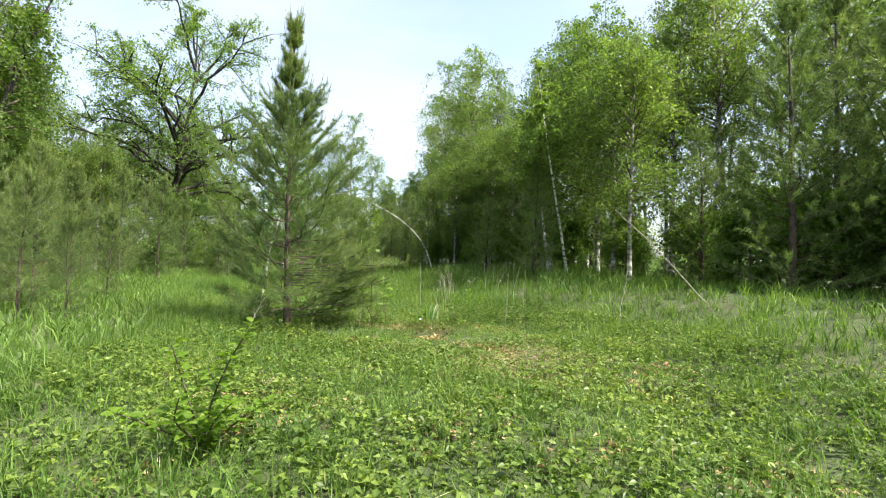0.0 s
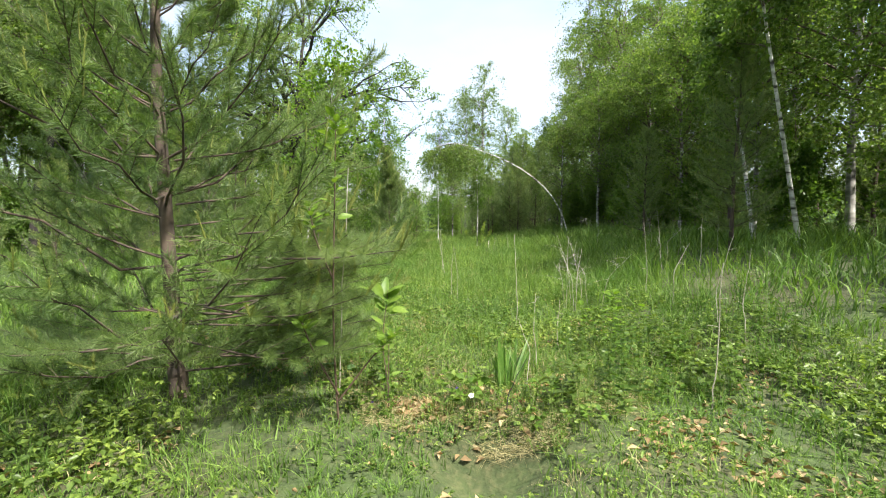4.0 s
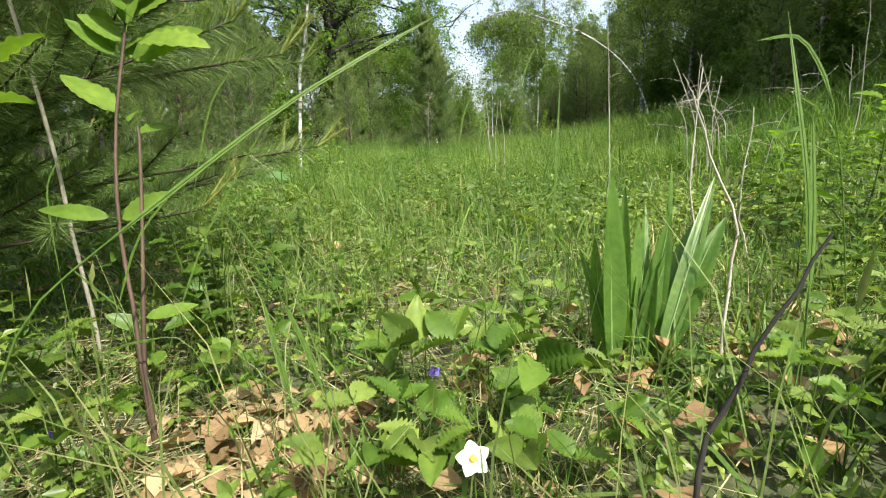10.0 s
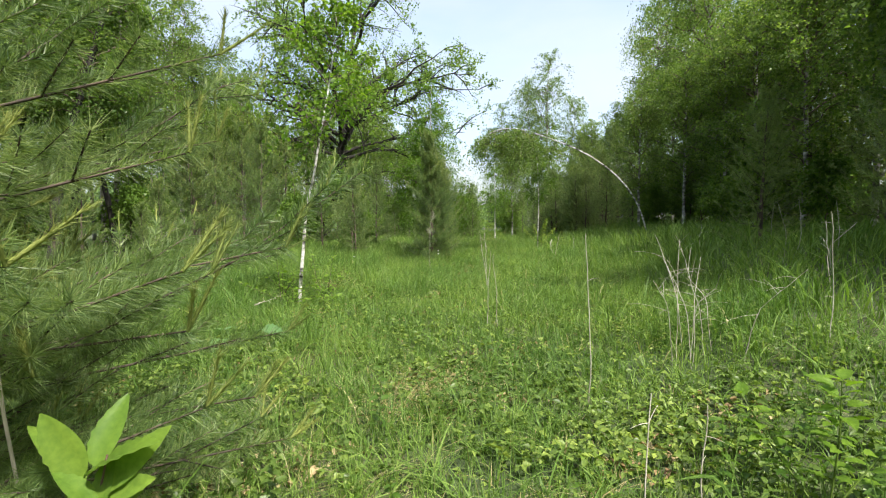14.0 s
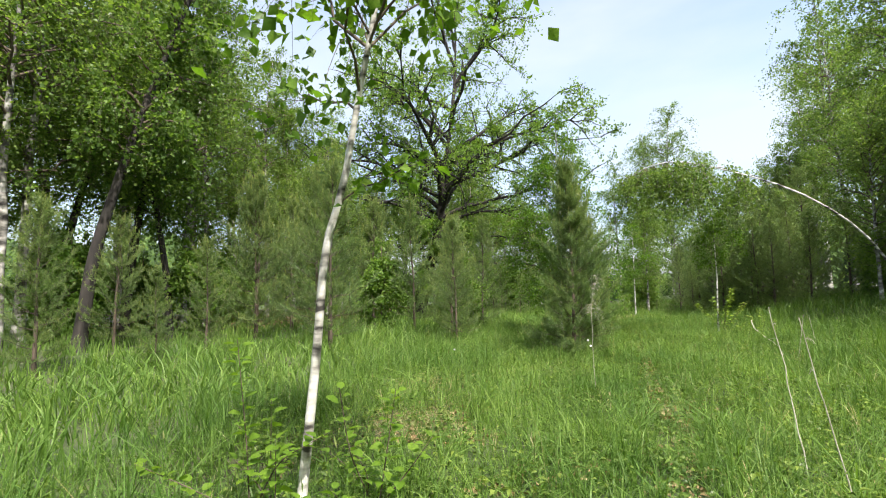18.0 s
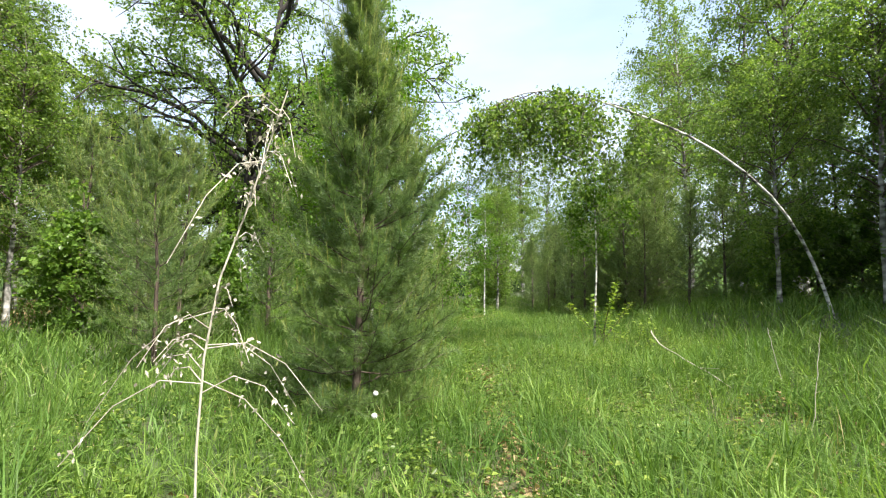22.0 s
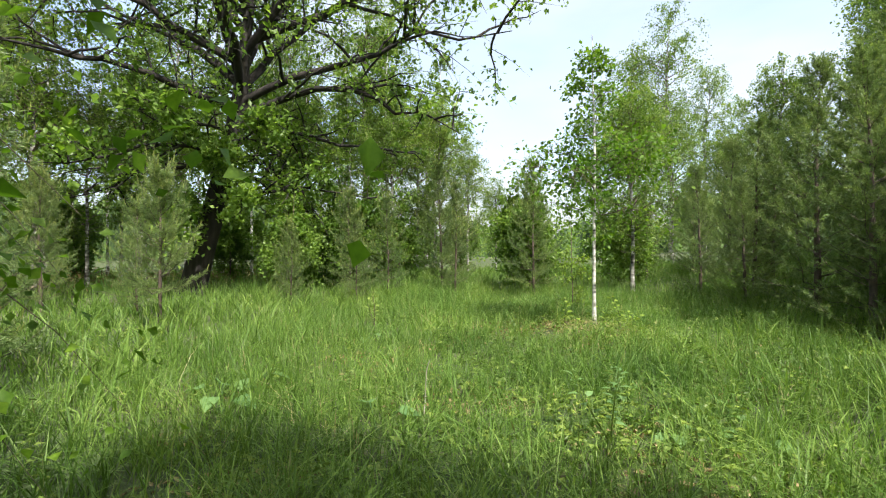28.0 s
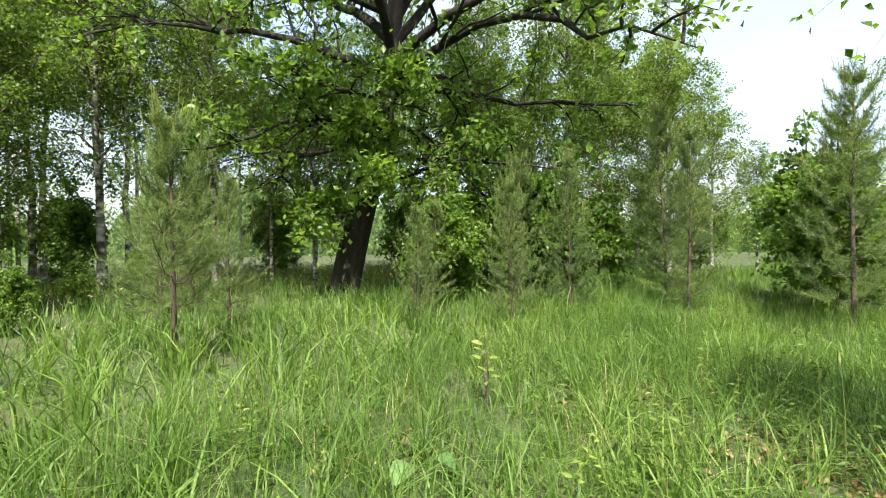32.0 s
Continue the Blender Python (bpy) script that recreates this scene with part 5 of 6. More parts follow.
strap_plant()
dry_stalk("dark dead stem lying aslant over herbs", [(0.370, 10.527, 0.050), (0.400, 10.547, 0.235), (0.447, 10.577, 0.326), (0.505, 10.618, 0.446), (0.549, 10.646, 0.537)], 0.0048, 3, mat=OAKBARK)


def strawberry(seed, size=1.0, stalks=5):
    gen = np.random.default_rng(seed)
    ob = root("strawberry_plant", "wild strawberry plant with toothed threefold leaves", "herb", "strawberry plants")
    for i in range(stalks):
        a = i * 2.4 + gen.uniform(0, 0.5)
        h = gen.uniform(0.05, 0.2) * size
        r = gen.uniform(0.03, 0.11) * size
        tip = np.array([math.cos(a) * r, math.sin(a) * r, h])
        g = Geo()
        tubes(g, np.stack([np.zeros(3), tip * np.array([0.3, 0.3, 0.6]), tip]), np.full(3, 0.0012), 4)
        for j in (-1.05, 0, 1.05):
            d = np.array([math.cos(a + j), math.sin(a + j), gen.uniform(-0.15, 0.75)])
            broad(g, tip, d, UP + gen.normal(0, 0.45, 3), gen.uniform(0.05, 0.07) * size, gen.uniform(0.036, 0.046) * size, 0.22, 0.4, 19, 0.1, 0.74, 0.13)
        part("leaf", g, FRESH if i % 3 else HERB, ob)
    return ob


def place(ob, x, y, turn=0.0, size=1.0):
    ob.matrix_basis = Matrix.Translation((x, y, stand(x, y, 0.0))) @ Matrix.Rotation(radians(turn), 4, "Z") @ Matrix.Scale(size, 4)
    return ob


rs = random.Random(9)
kinds = [strawberry(61, 1.25, 6), strawberry(62, 1.1, 6), strawberry(63, 0.9, 5)]
CLUMPS = ((0.07, 10.68, 1.15), (-0.04, 10.52, 1.00), (-0.32, 10.95, 0.90), (-0.14, 10.91, 0.95), (-0.59, 11.22, 0.80), (-0.78, 11.34, 0.80), (0.16, 10.83, 0.80), (0.65, 10.91, 1.00), (0.77, 11.06, 1.00), (0.23, 10.59, 0.80), (-1.10, 10.61, 1.00), (-0.59, 10.35, 1.00), (-0.57, 10.79, 0.70), (-0.01, 11.12, 0.75), (-1.21, 11.66, 0.70), (-0.79, 11.75, 0.70), (0.08, 11.32, 0.75), (0.65, 10.77, 1.00))
for i, (x, y, k) in enumerate(CLUMPS):
    place(kinds[i] if i < 3 else copy_thing(kinds[i % 3], Matrix()), x, y, rs.uniform(0, 360), k)
for i in range(64):
    yy = 10.33 + 2.6 * rs.random() ** 1.4
    xx = 0.1 - 0.054 * (yy - 10) + (rs.random() - 0.5) * 1.9 * (yy - 9.33)
    if math.hypot(xx - 0.406, yy - 10.989) < 0.12 or math.hypot(xx - 0.36, yy - 9.88) < 0.5 or math.hypot(xx + 0.36, yy - 10.6) < 0.16:
        continue
    c = copy_thing(kinds[i % 3], Matrix())
    place(c, xx, yy, rs.uniform(0, 360), rs.uniform(0.45, 0.8))


def flower(name, label, x, y, z, petals, size, mat, centre=True):
    ob = root(name, label, "flower")
    ob.location = (x, y, stand(x, y, 0.0))
    top = z - ob.location.z
    g = Geo()
    tubes(g, np.array([[0, 0, 0], [0.004, 0.003, top * 0.5], [0, 0, top]]), np.full(3, 0.0011), 4)
    part("stem", g, HERB, ob)
    face = unit(np.array([0.1, -0.75, 0.7]))
    u = unit(np.cross(face, UP))
    v = np.cross(face, u)
    for i in range(petals):
        a = i * 2 * math.pi / petals
        d = u * math.cos(a) + v * math.sin(a)
        g = Geo()
        broad(g, np.array([0, 0, top]) + d * size * 0.08, d + face * 0.15, face, size * 0.5, size * 0.5, 0.1, 0.15, 7, 0, 0.6)
        part("petal", g, mat, ob)
    if centre:
        bm = bmesh.new()
        bmesh.ops.create_uvsphere(bm, u_segments=8, v_segments=6, radius=size * 0.13)
        me = bpy.data.meshes.new("centre")
        bm.to_mesh(me)
        bm.free()
        me.materials.append(POLLEN)
        c = part("centre", me, POLLEN, ob, "yellow flower centre")
        c.location = (face[0] * 0.003, face[1] * 0.003, top + face[2] * 0.003)


flower("strawberry_flower", "white five-petalled strawberry flower", 0.132, 10.430, 0.27, 5, 0.04, PETAL)
for x, y, z in ((-1.002, 10.654, 0.220), (-0.058, 10.768, 0.200), (-0.687, 10.399, 0.160)):
    flower("violet_flower", "small violet-blue flower among the herbs", x, y, z, 5, 0.022, VIOLET, False)

# dry stalks along the walk
for i, (label, pts, r, tw, rc, hd) in enumerate((
        ("thin bleached stalk with a hooked tip", [(0.510, 11.091, 0.060), (0.528, 11.080, 0.222), (0.532, 11.115, 0.356), (0.527, 11.141, 0.467), (0.487, 11.150, 0.567), (0.450, 11.163, 0.678), (0.432, 11.175, 0.753)], 0.0042, 2, 0.05, False),
        ("thin bleached stalk among herbs", [(0.575, 11.940, 0.0), (0.522, 11.987, 0.4), (0.550, 12.029, 0.88)], 0.005, 2, 0.08, False),
        ("thin bleached stalk among herbs", [(0.823, 12.354, 0.0), (0.753, 12.350, 0.35), (0.793, 12.352, 0.74)], 0.005, 3, 0.08, False),
        ("tall dry stalk in the meadow", [(0.121, 14.219, 0.0), (0.151, 14.220, 0.7), (0.124, 14.169, 1.45)], 0.006, 2, 0.1, False),
        ("thin dry stalk in the meadow", [(-1.4, 16.5, 0.0), (-1.42, 16.53, 0.6), (-1.4, 16.5, 1.15)], 0.005, 0, 0.1, False),
        ("thin dry stalk in the meadow", [(-1.3, 16.6, 0.0), (-1.33, 16.6, 0.5), (-1.35, 16.6, 1.1)], 0.005, 0, 0.1, False),
        ("tall thin dead stem before a young pine", [(-1.199, 10.842, 0.0), (-1.156, 10.805, 0.8), (-1.051, 10.700, 1.5), (-0.988, 10.653, 2.1)], 0.0065, 0, 0.15, False),
        ("pale dry weed with drooping seed heads", [(-4.86, 22.75, 0.0), (-4.9, 22.85, 0.7), (-4.92, 22.9, 1.35), (-4.82, 23.0, 1.85)], 0.0036, 30, 0.2, True),
        ("slanting dry stalk in the grass", [(-2.5, 20.2, 0.0), (-2.58, 20.4, 0.7), (-2.67, 20.6, 1.4)], 0.006, 2, 0.12, True),
        ("slanting dry stalk in the grass", [(-2.25, 19.6, 0.0), (-2.38, 19.66, 0.7), (-2.5, 19.71, 1.35)], 0.006, 2, 0.12, True),
        ("forked dry plant beside the pine", [(-2.938, 8.745, 0.0), (-2.839, 8.771, 0.35), (-2.642, 8.841, 0.75)], 0.007, 6, 0.22, False),
        ("thin dry stalk on the bank", [(4.4, 10.4, 0.6), (4.5, 10.4, 1.0), (4.6, 10.4, 1.5)], 0.007, 2, 0.15, True),
        ("short dry stalk in lush grass", [(-8.3, 36.6, 0.0), (-8.28, 36.6, 0.3), (-8.22, 36.6, 0.62)], 0.006, 2, 0.08, False),
        ("dry stalk on the open meadow", [(-2.2, 27.6, 0.0), (-2.1, 27.7, 0.5), (-2.0, 27.8, 1.05)], 0.006, 1, 0.1, False),
        ("dry stem in the shade of the bank", [(-1.6, 29.8, 0.0), (-1.7, 29.9, 0.5), (-1.75, 30.0, 0.95)], 0.006, 2, 0.12, False))):
    dry_stalk(label, pts, r, 100 + i, tw, rc, hd)
gen = np.random.default_rng(8)
for i in range(9):
    a, l = gen.uniform(0, 6.28), gen.uniform(0.15, 0.6)
    b = (1.1 + gen.uniform(-0.35, 0.35), 15.5 + gen.uniform(-0.3, 0.3))
    dry_stalk("bent grey dead stem in a tangle", [(b[0], b[1], 0.0), (b[0] + 0.2 * l * math.cos(a), b[1] + 0.2 * l * math.sin(a), 0.7), (b[0] + l * math.cos(a), b[1] + l * math.sin(a), gen.uniform(0.9, 1.45))], 0.0045, 200 + i, 5, 0.35)
for i in range(14):
    x, y = gen.uniform(1.6, 4.5), gen.uniform(11, 24)
    z0 = float(land(x, y))
    dry_stalk("thin dry weed stalk on the bank", [(x, y, z0), (x + gen.normal(0, 0.05), y, z0 + 0.5), (x + gen.normal(0, 0.12), y + gen.normal(0, 0.1), z0 + gen.uniform(0.8, 1.5))], 0.006, 300 + i, 2, 0.15, i % 2 == 0)


def fallen(label, pts, r, seed):
    gen = np.random.default_rng(seed)
    ob = root("fallen_branch", label, "branch")
    p = stem_points(pts, 14)
    p += np.cumsum(gen.normal(0, 0.01, p.shape), 0)
    g = Geo()
    tubes(g, p, np.linspace(r, r * 0.4, 14), 7)
    part("stem", g, DRYSTEM, ob)
    for i in range(5):
        k = gen.integers(4, 12)
        d = unit(p[k + 1] - p[k] + gen.normal(0, 0.05, 3) + UP * 0.03) * gen.uniform(0.2, 0.5)
        g = Geo()
        tubes(g, np.stack([p[k], p[k] + d * 0.5, p[k] + d]), np.array([r * 0.4, r * 0.3, r * 0.15]), 5)
        part("twig", g, DRYSTEM, ob)


fallen("dead birch branch lying in the grass", [(-2.98, 32.5, 0.66), (-2.9, 31.8, 0.46), (-2.65, 30.5, 0.36), (-2.4, 29.3, 0.2)], 0.014, 1)
fallen("dead pole leaning at the forest edge", [(6.45, 10.6, 0.75), (5.6, 10.5, 1.62), (4.85, 10.45, 2.28), (4.49, 10.42, 2.54)], 0.013, 2)
fallen("long dead stem lying in the grass", [(-4.9, 15.9, 0.3), (-5.3, 16.6, 0.25), (-5.6, 17.3, 0.1)], 0.012, 4)

# slim leaning birches before the right-hand forest
put(leafy_tree("slim_birch", "slim leaning birch at the forest edge", "birch tree", 71, 9, 0.055, 0.55, 0.16, 24, 9, 22, 0.11, BIRCHBARK, BIRCHLEAF, 0.3, hero=True,
               stem=[(0, 0, 0), (-0.45, -0.35, 1.9), (-1.3, -1.1, 5.3), (-1.9, -1.5, 8.5)]), 6.1, 19.6)
put(leafy_tree("slim_birch", "slim leaning birch at the forest edge", "birch tree", 72, 9, 0.06, 0.5, 0.16, 24, 9, 22, 0.11, BIRCHBARK, BIRCHLEAF, 0.3, hero=True,
               stem=[(0, 0, 0), (-0.2, 0.3, 2.2), (-0.45, 0.9, 5.0), (-0.6, 1.4, 8.5)]), 5.9, 21.8)

# basal shoots and small leafy things
sapling("leafy_shoot", "yellow-green leafy shoot beside a young birch", 81, [(-3.8, 34.45, 0.00), (-3.75, 34.4, 0.64), (-3.6, 34.35, 1.22), (-3.5, 34.35, 1.60)], 0.008, 70, 0.1, YELLOWLEAF, 0.2, TWIG, 0.75,
        extra=[[(-3.8, 34.45, 0.26), (-4.3, 34.25, 0.77), (-4.6, 34.15, 1.09)], [(-3.8, 34.45, 0.38), (-3.7, 34.1, 0.96), (-3.5, 33.9, 1.34)], [(-3.8, 34.45, 0.26), (-3.95, 34.15, 0.83), (-4.1, 33.95, 1.28)], [(-3.8, 34.45, 0.26), (-3.4, 34.6, 0.77), (-3.15, 34.7, 1.15)]])
sapling("leafy_shoot", "leafy shoots at the foot of a birch", 82, [(-5.62, 17.38, 0.0), (-5.63, 17.34, 0.6), (-5.67, 17.28, 1.28)], 0.006, 40, 0.075, YOUNGLEAF, 0.25, TWIG, 0.75,
        extra=[[(-5.65, 17.4, 0.1), (-5.4, 17.4, 0.5), (-5.05, 17.5, 0.7)], [(-5.65, 17.4, 0.1), (-5.95, 17.1, 0.35), (-6.15, 16.9, 0.5)]])
sapling("leafy_shoot", "leafy shoots at the foot of a birch", 83, [(-5.0, 17.9, 0.0), (-4.88, 17.87, 0.5), (-4.8, 17.87, 0.93)], 0.006, 30, 0.085, YOUNGLEAF, 0.25, TWIG, 0.75,
        extra=[[(-5.0, 17.9, 0.1), (-4.75, 17.95, 0.4), (-4.6, 18.0, 0.62)], [(-5.0, 17.9, 0.1), (-5.1, 17.75, 0.5), (-5.1, 17.65, 0.95)]])
for i, (x, y, h) in enumerate(((-5.35, 17.35, 0.7), (-5.25, 18.1, 0.5), (-5.9, 17.75, 0.8), (-4.75, 17.45, 0.45), (-5.1, 17.1, 0.4), (-3.55, 34.9, 0.8), (-3.1, 34.0, 0.7), (-2.7, 34.5, 1.0), (-8.5, 41.2, 0.7), (-7.7, 41.9, 0.8), (-7.5, 41.2, 0.6))):
    sapling("leafy_shoot", "short leafy shoots at the foot of a birch", 440 + i, [(x, y, 0.0), (x + 0.05, y - 0.04, h * 0.5), (x + 0.12 * (-1) ** i, y - 0.1, h)], 0.005, 20, 0.085, YELLOWLEAF if i > 4 else YOUNGLEAF, 0.2, TWIG, 0.75,
            extra=[[(x, y, 0.05), (x - 0.2, y + 0.05, h * 0.45), (x - 0.35, y - 0.05, h * 0.7)], [(x, y, 0.05), (x + 0.22, y - 0.1, h * 0.4), (x + 0.4, y - 0.15, h * 0.6)]])
sapling("leafy_shoot", "pale green herb standing above the grass", 84, [(1.350, 12.783, 0.0), (1.400, 12.786, 0.5), (1.400, 12.786, 0.8)], 0.006, 26, 0.1, YOUNGLEAF, 0.25, HERB, 0.6,
        extra=[[(1.350, 12.783, 0.1), (1.595, 12.896, 0.4), (1.789, 13.007, 0.6)], [(1.350, 12.783, 0.1), (1.142, 12.922, 0.4), (1.034, 13.066, 0.6)]])
sapling("dark_weed", "dark upright weed in the open grass", 85, [(-12.12, 40.6, 0.0), (-12.1, 40.6, 0.4), (-12.15, 40.6, 0.7)], 0.009, 16, 0.1, HERB, 0.2, TWIG, 0.5,
        extra=[[(-12.12, 40.6, 0.1), (-12.3, 40.7, 0.35), (-12.4, 40.75, 0.5)]])
sapling("umbel_weed", "pale umbelled weed in tall grass", 86, [(-6.75, 36.9, 0.0), (-6.7, 36.85, 0.4), (-6.65, 36.8, 0.72)], 0.007, 22, 0.09, BLUEGREEN, 0.3, HERB, 0.5,
        extra=[[(-6.75, 36.9, 0.1), (-6.95, 36.9, 0.4), (-7.05, 36.95, 0.6)]])


sapling("leaning_sapling", "dark bent sapling leaning over the grass", 87, [(-7.75, 30.75, 0.0), (-7.6, 31.1, 0.6), (-7.6, 31.8, 1.3), (-7.8, 32.5, 1.75), (-8.0, 33.2, 2.0)], 0.009, 26, 0.075, YOUNGLEAF, 0.45, TWIG, 0.78,
        extra=[[(-7.6, 31.1, 0.6), (-7.3, 31.5, 0.95), (-7.1, 32.0, 1.2)], [(-7.7, 30.95, 0.3), (-8.1, 31.0, 0.75), (-8.3, 31.05, 1.3)]])
sapling("leaning_sapling", "dark bent sapling leaning over the grass", 88, [(-8.25, 30.6, 0.0), (-8.1, 30.95, 0.6), (-8.05, 31.5, 1.2), (-8.15, 32.1, 1.6)], 0.008, 20, 0.075, YOUNGLEAF, 0.45, TWIG, 0.78)


def burdock(x, y, seed, n, size, label="broad grey-green burdock leaves low in the grass"):
    gen = np.random.default_rng(seed)
    ob = root("burdock", label, "plant")
    ob.location = (x, y, stand(x, y, 0.0))
    for i in range(n):
        a = i * 2.4 + gen.uniform(0, 0.8)
        d = np.array([math.cos(a), math.sin(a), 0.9])
        tip = unit(d) * size * gen.uniform(0.9, 1.4)
        g = Geo()
        tubes(g, np.stack([np.zeros(3), tip * 0.5 + UP * 0.02, tip]), np.full(3, 0.005), 5)
        broad(g, tip, np.array([math.cos(a), math.sin(a), -0.1]), UP + gen.normal(0, 0.25, 3), size * gen.uniform(0.8, 1.2), size * gen.uniform(0.6, 0.8), 0.2, 0.25, 13, 0.05, 0.66, 0.06)
        part("leaf", g, BLUEGREEN, ob)


for x, y, sd, n, sz in ((-3.95, 14.5, 1, 3, 0.3), (-1.45, 11.3, 2, 2, 0.14), (-10.2, 35.9, 3, 5, 0.26), (-8.6, 36.3, 4, 2, 0.22), (-10.5, 36.4, 5, 4, 0.25), (-1.6, 6.2, 6, 2, 0.2), (-3.4, 27.6, 7, 3, 0.16), (-11.4, 39.4, 8, 3, 0.2), (-6.05, 38.0, 9, 7, 0.17), (-5.75, 37.5, 10, 6, 0.16), (-6.3, 37.3, 11, 5, 0.14), (-6.9, 38.7, 12, 5, 0.14)):
    burdock(x, y, sd, n, sz)


# ---- leaf litter, bracken, tufts ----
def litter():
    gen = np.random.default_rng(19)
    x, y, d = scatter(gen, -12, 4, -1, 46, 130)
    spot = np.sin(1.9 * x + 0.6 * y + 1) * np.sin(1.3 * y - 1.1 * x) + 0.5 * np.sin(4.1 * x - 2.9 * y)
    keep = (np.abs(d) < 3.5) & (spot > 0.35)
    x, y = x[keep], y[keep]
    hx, hy = [-0.37 + gen.normal(0, 0.12, 200)], [10.6 + gen.normal(0, 0.12, 200)]
    for bx, by, r in BARE:
        hx.append(bx + gen.normal(0, r + 0.05, 110))
        hy.append(by + gen.normal(0, r + 0.05, 110))
    ty = gen.uniform(18.5, 31, 900)
    hx.append(np.interp(ty, TRACK_Y, TRACK_X) + gen.normal(0, 0.13, 900))
    hy.append(ty)
    x, y = np.concatenate([x, *hx]), np.concatenate([y, *hy])
    n = len(x)
    g = Geo()
    pos = np.stack([x, y, land(x, y) + gen.uniform(0.005, 0.06, n)], 1)
    sz = gen.uniform(0.04, 0.1, n)
    leafs(g, pos, gen.normal(0, 1, (n, 3)) * np.array([1, 1, 0.3]), UP + gen.normal(0, 0.35, (n, 3)), sz, sz * 0.6, 0.3, 0.2)
    tagged(new("leaf_litter", g.mesh("leaf_litter", LITTER)), "brown dead leaves lying on the soil", "leaf litter", kind="stuff")
    n = 9000
    c = np.array([(-22.8, 32.5), (-32, 44), (-30, 40), (-27, 30), (-27, 47.5)])[gen.integers(0, 5, n)]
    x, y = c[:, 0] + gen.normal(0, 2.2, n), c[:, 1] + gen.normal(0, 2.2, n)
    pos = np.stack([x, y, land(x, y) + gen.uniform(0, 0.7, n)], 1)
    sz = gen.uniform(0.06, 0.16, n)
    g = Geo()
    leafs(g, pos, gen.normal(0, 1, (n, 3)), UP + gen.normal(0, 0.6, (n, 3)), sz, sz * 0.35)
    tagged(new("dead_bracken", g.mesh("dead_bracken", LITTER)), "rusty brown dead bracken under the birches", "bracken", kind="stuff")


litter()


def grass_stem(label, pts, r, width, seed):
    """One long arching grass stem with a narrow blade, near the resting place."""
    ob = root("grass_stem", label, "grass stem")
    x, y = pts[0][0], pts[0][1]
    ob.location = (x, y, stand(x, y, 0.01))
    p = stem_points(pts, 14) - np.array(ob.location)
    p[0, 2] = 0.0
    g = Geo()
    tubes(g, p, np.linspace(r, r * 0.4, 14), 5)
    part("stem", g, GRASS, ob)
    w = np.interp(np.linspace(0, 1, 14), [0, 0.45, 0.5, 0.9, 1], [0.1, 0.1, 1, 0.7, 0.02]) * width
    tan = unit(np.gradient(p, axis=0))
    side = unit(np.cross(tan, np.array([0.3, -1, 0.2])))
    v = np.concatenate([p + side * w[:, None] * 0.5, p - side * w[:, None] * 0.5])
    i = np.arange(13)
    g = Geo()
    g.add(v, np.concatenate([np.stack([i, i + 1, i + 15], 1), np.stack([i, i + 15, i + 14], 1)]))
    part("blade", g, GRASS, ob)


grass_stem("long pale grass stem arching over the herbs", [(-0.456, 10.179, 0.247), (-0.406, 10.256, 0.479), (-0.317, 10.334, 0.567), (-0.144, 10.509, 0.741), (0.033, 10.697, 0.875)], 0.0021, 0.007, 1)
grass_stem("tall green grass blade standing over the herbs", [(0.608, 10.871, 0.080), (0.613, 10.892, 0.296), (0.619, 10.943, 0.493), (0.608, 10.990, 0.700)], 0.0022, 0.013, 2)
grass_stem("tall grass blade standing over the herbs", [(0.576, 10.811, 0.080), (0.623, 10.926, 0.328), (0.615, 10.980, 0.560), (0.574, 11.077, 0.880)], 0.002, 0.011, 3)
grass_stem("long grass blade arching over the herbs", [(0.841, 11.324, 0.080), (0.793, 11.378, 0.557), (0.756, 11.414, 0.759), (0.686, 11.418, 0.886), (0.584, 11.376, 0.871)], 0.002, 0.012, 4)
grass_stem("green grass blade leaning over dead leaves", [(-0.177, 10.500, 0.080), (-0.209, 10.516, 0.195), (-0.251, 10.533, 0.329), (-0.278, 10.545, 0.415)], 0.0017, 0.011, 5)
grass_stem("green grass blade leaning over dead leaves", [(-0.102, 10.523, 0.080), (-0.155, 10.541, 0.211), (-0.211, 10.553, 0.346), (-0.241, 10.556, 0.404)], 0.0017, 0.011, 6)
grass_stem("thin grass stem over the herbs", [(-0.570, 10.398, 0.050), (-0.571, 10.462, 0.322), (-0.532, 10.526, 0.520), (-0.450, 10.583, 0.626)], 0.0014, 0.005, 20)
grass_stem("thin grass stem over the herbs", [(-0.809, 10.547, 0.050), (-0.880, 10.593, 0.443), (-0.911, 10.621, 0.603), (-0.879, 10.651, 0.675)], 0.0014, 0.005, 21)
grass_stem("thin grass stem over the herbs", [(-0.636, 10.805, 0.050), (-0.779, 10.852, 0.444), (-0.738, 10.953, 0.789), (-0.659, 11.012, 0.908)], 0.0014, 0.005, 22)
grass_stem("thin grass stem over the herbs", [(-0.589, 10.581, 0.050), (-0.647, 10.625, 0.213), (-0.576, 10.718, 0.479), (-0.447, 10.833, 0.742)], 0.0014, 0.005, 23)
grass_stem("thin grass stem over the herbs", [(-0.323, 11.648, 0.050), (-0.324, 11.710, 0.547), (-0.302, 11.770, 0.757), (-0.269, 11.801, 0.830)], 0.0014, 0.005, 24)
grass_stem("thin grass stem over the herbs", [(-0.165, 11.916, 0.050), (-0.174, 12.028, 0.711), (-0.127, 12.103, 0.942), (-0.076, 12.150, 1.056)], 0.0014, 0.005, 25)
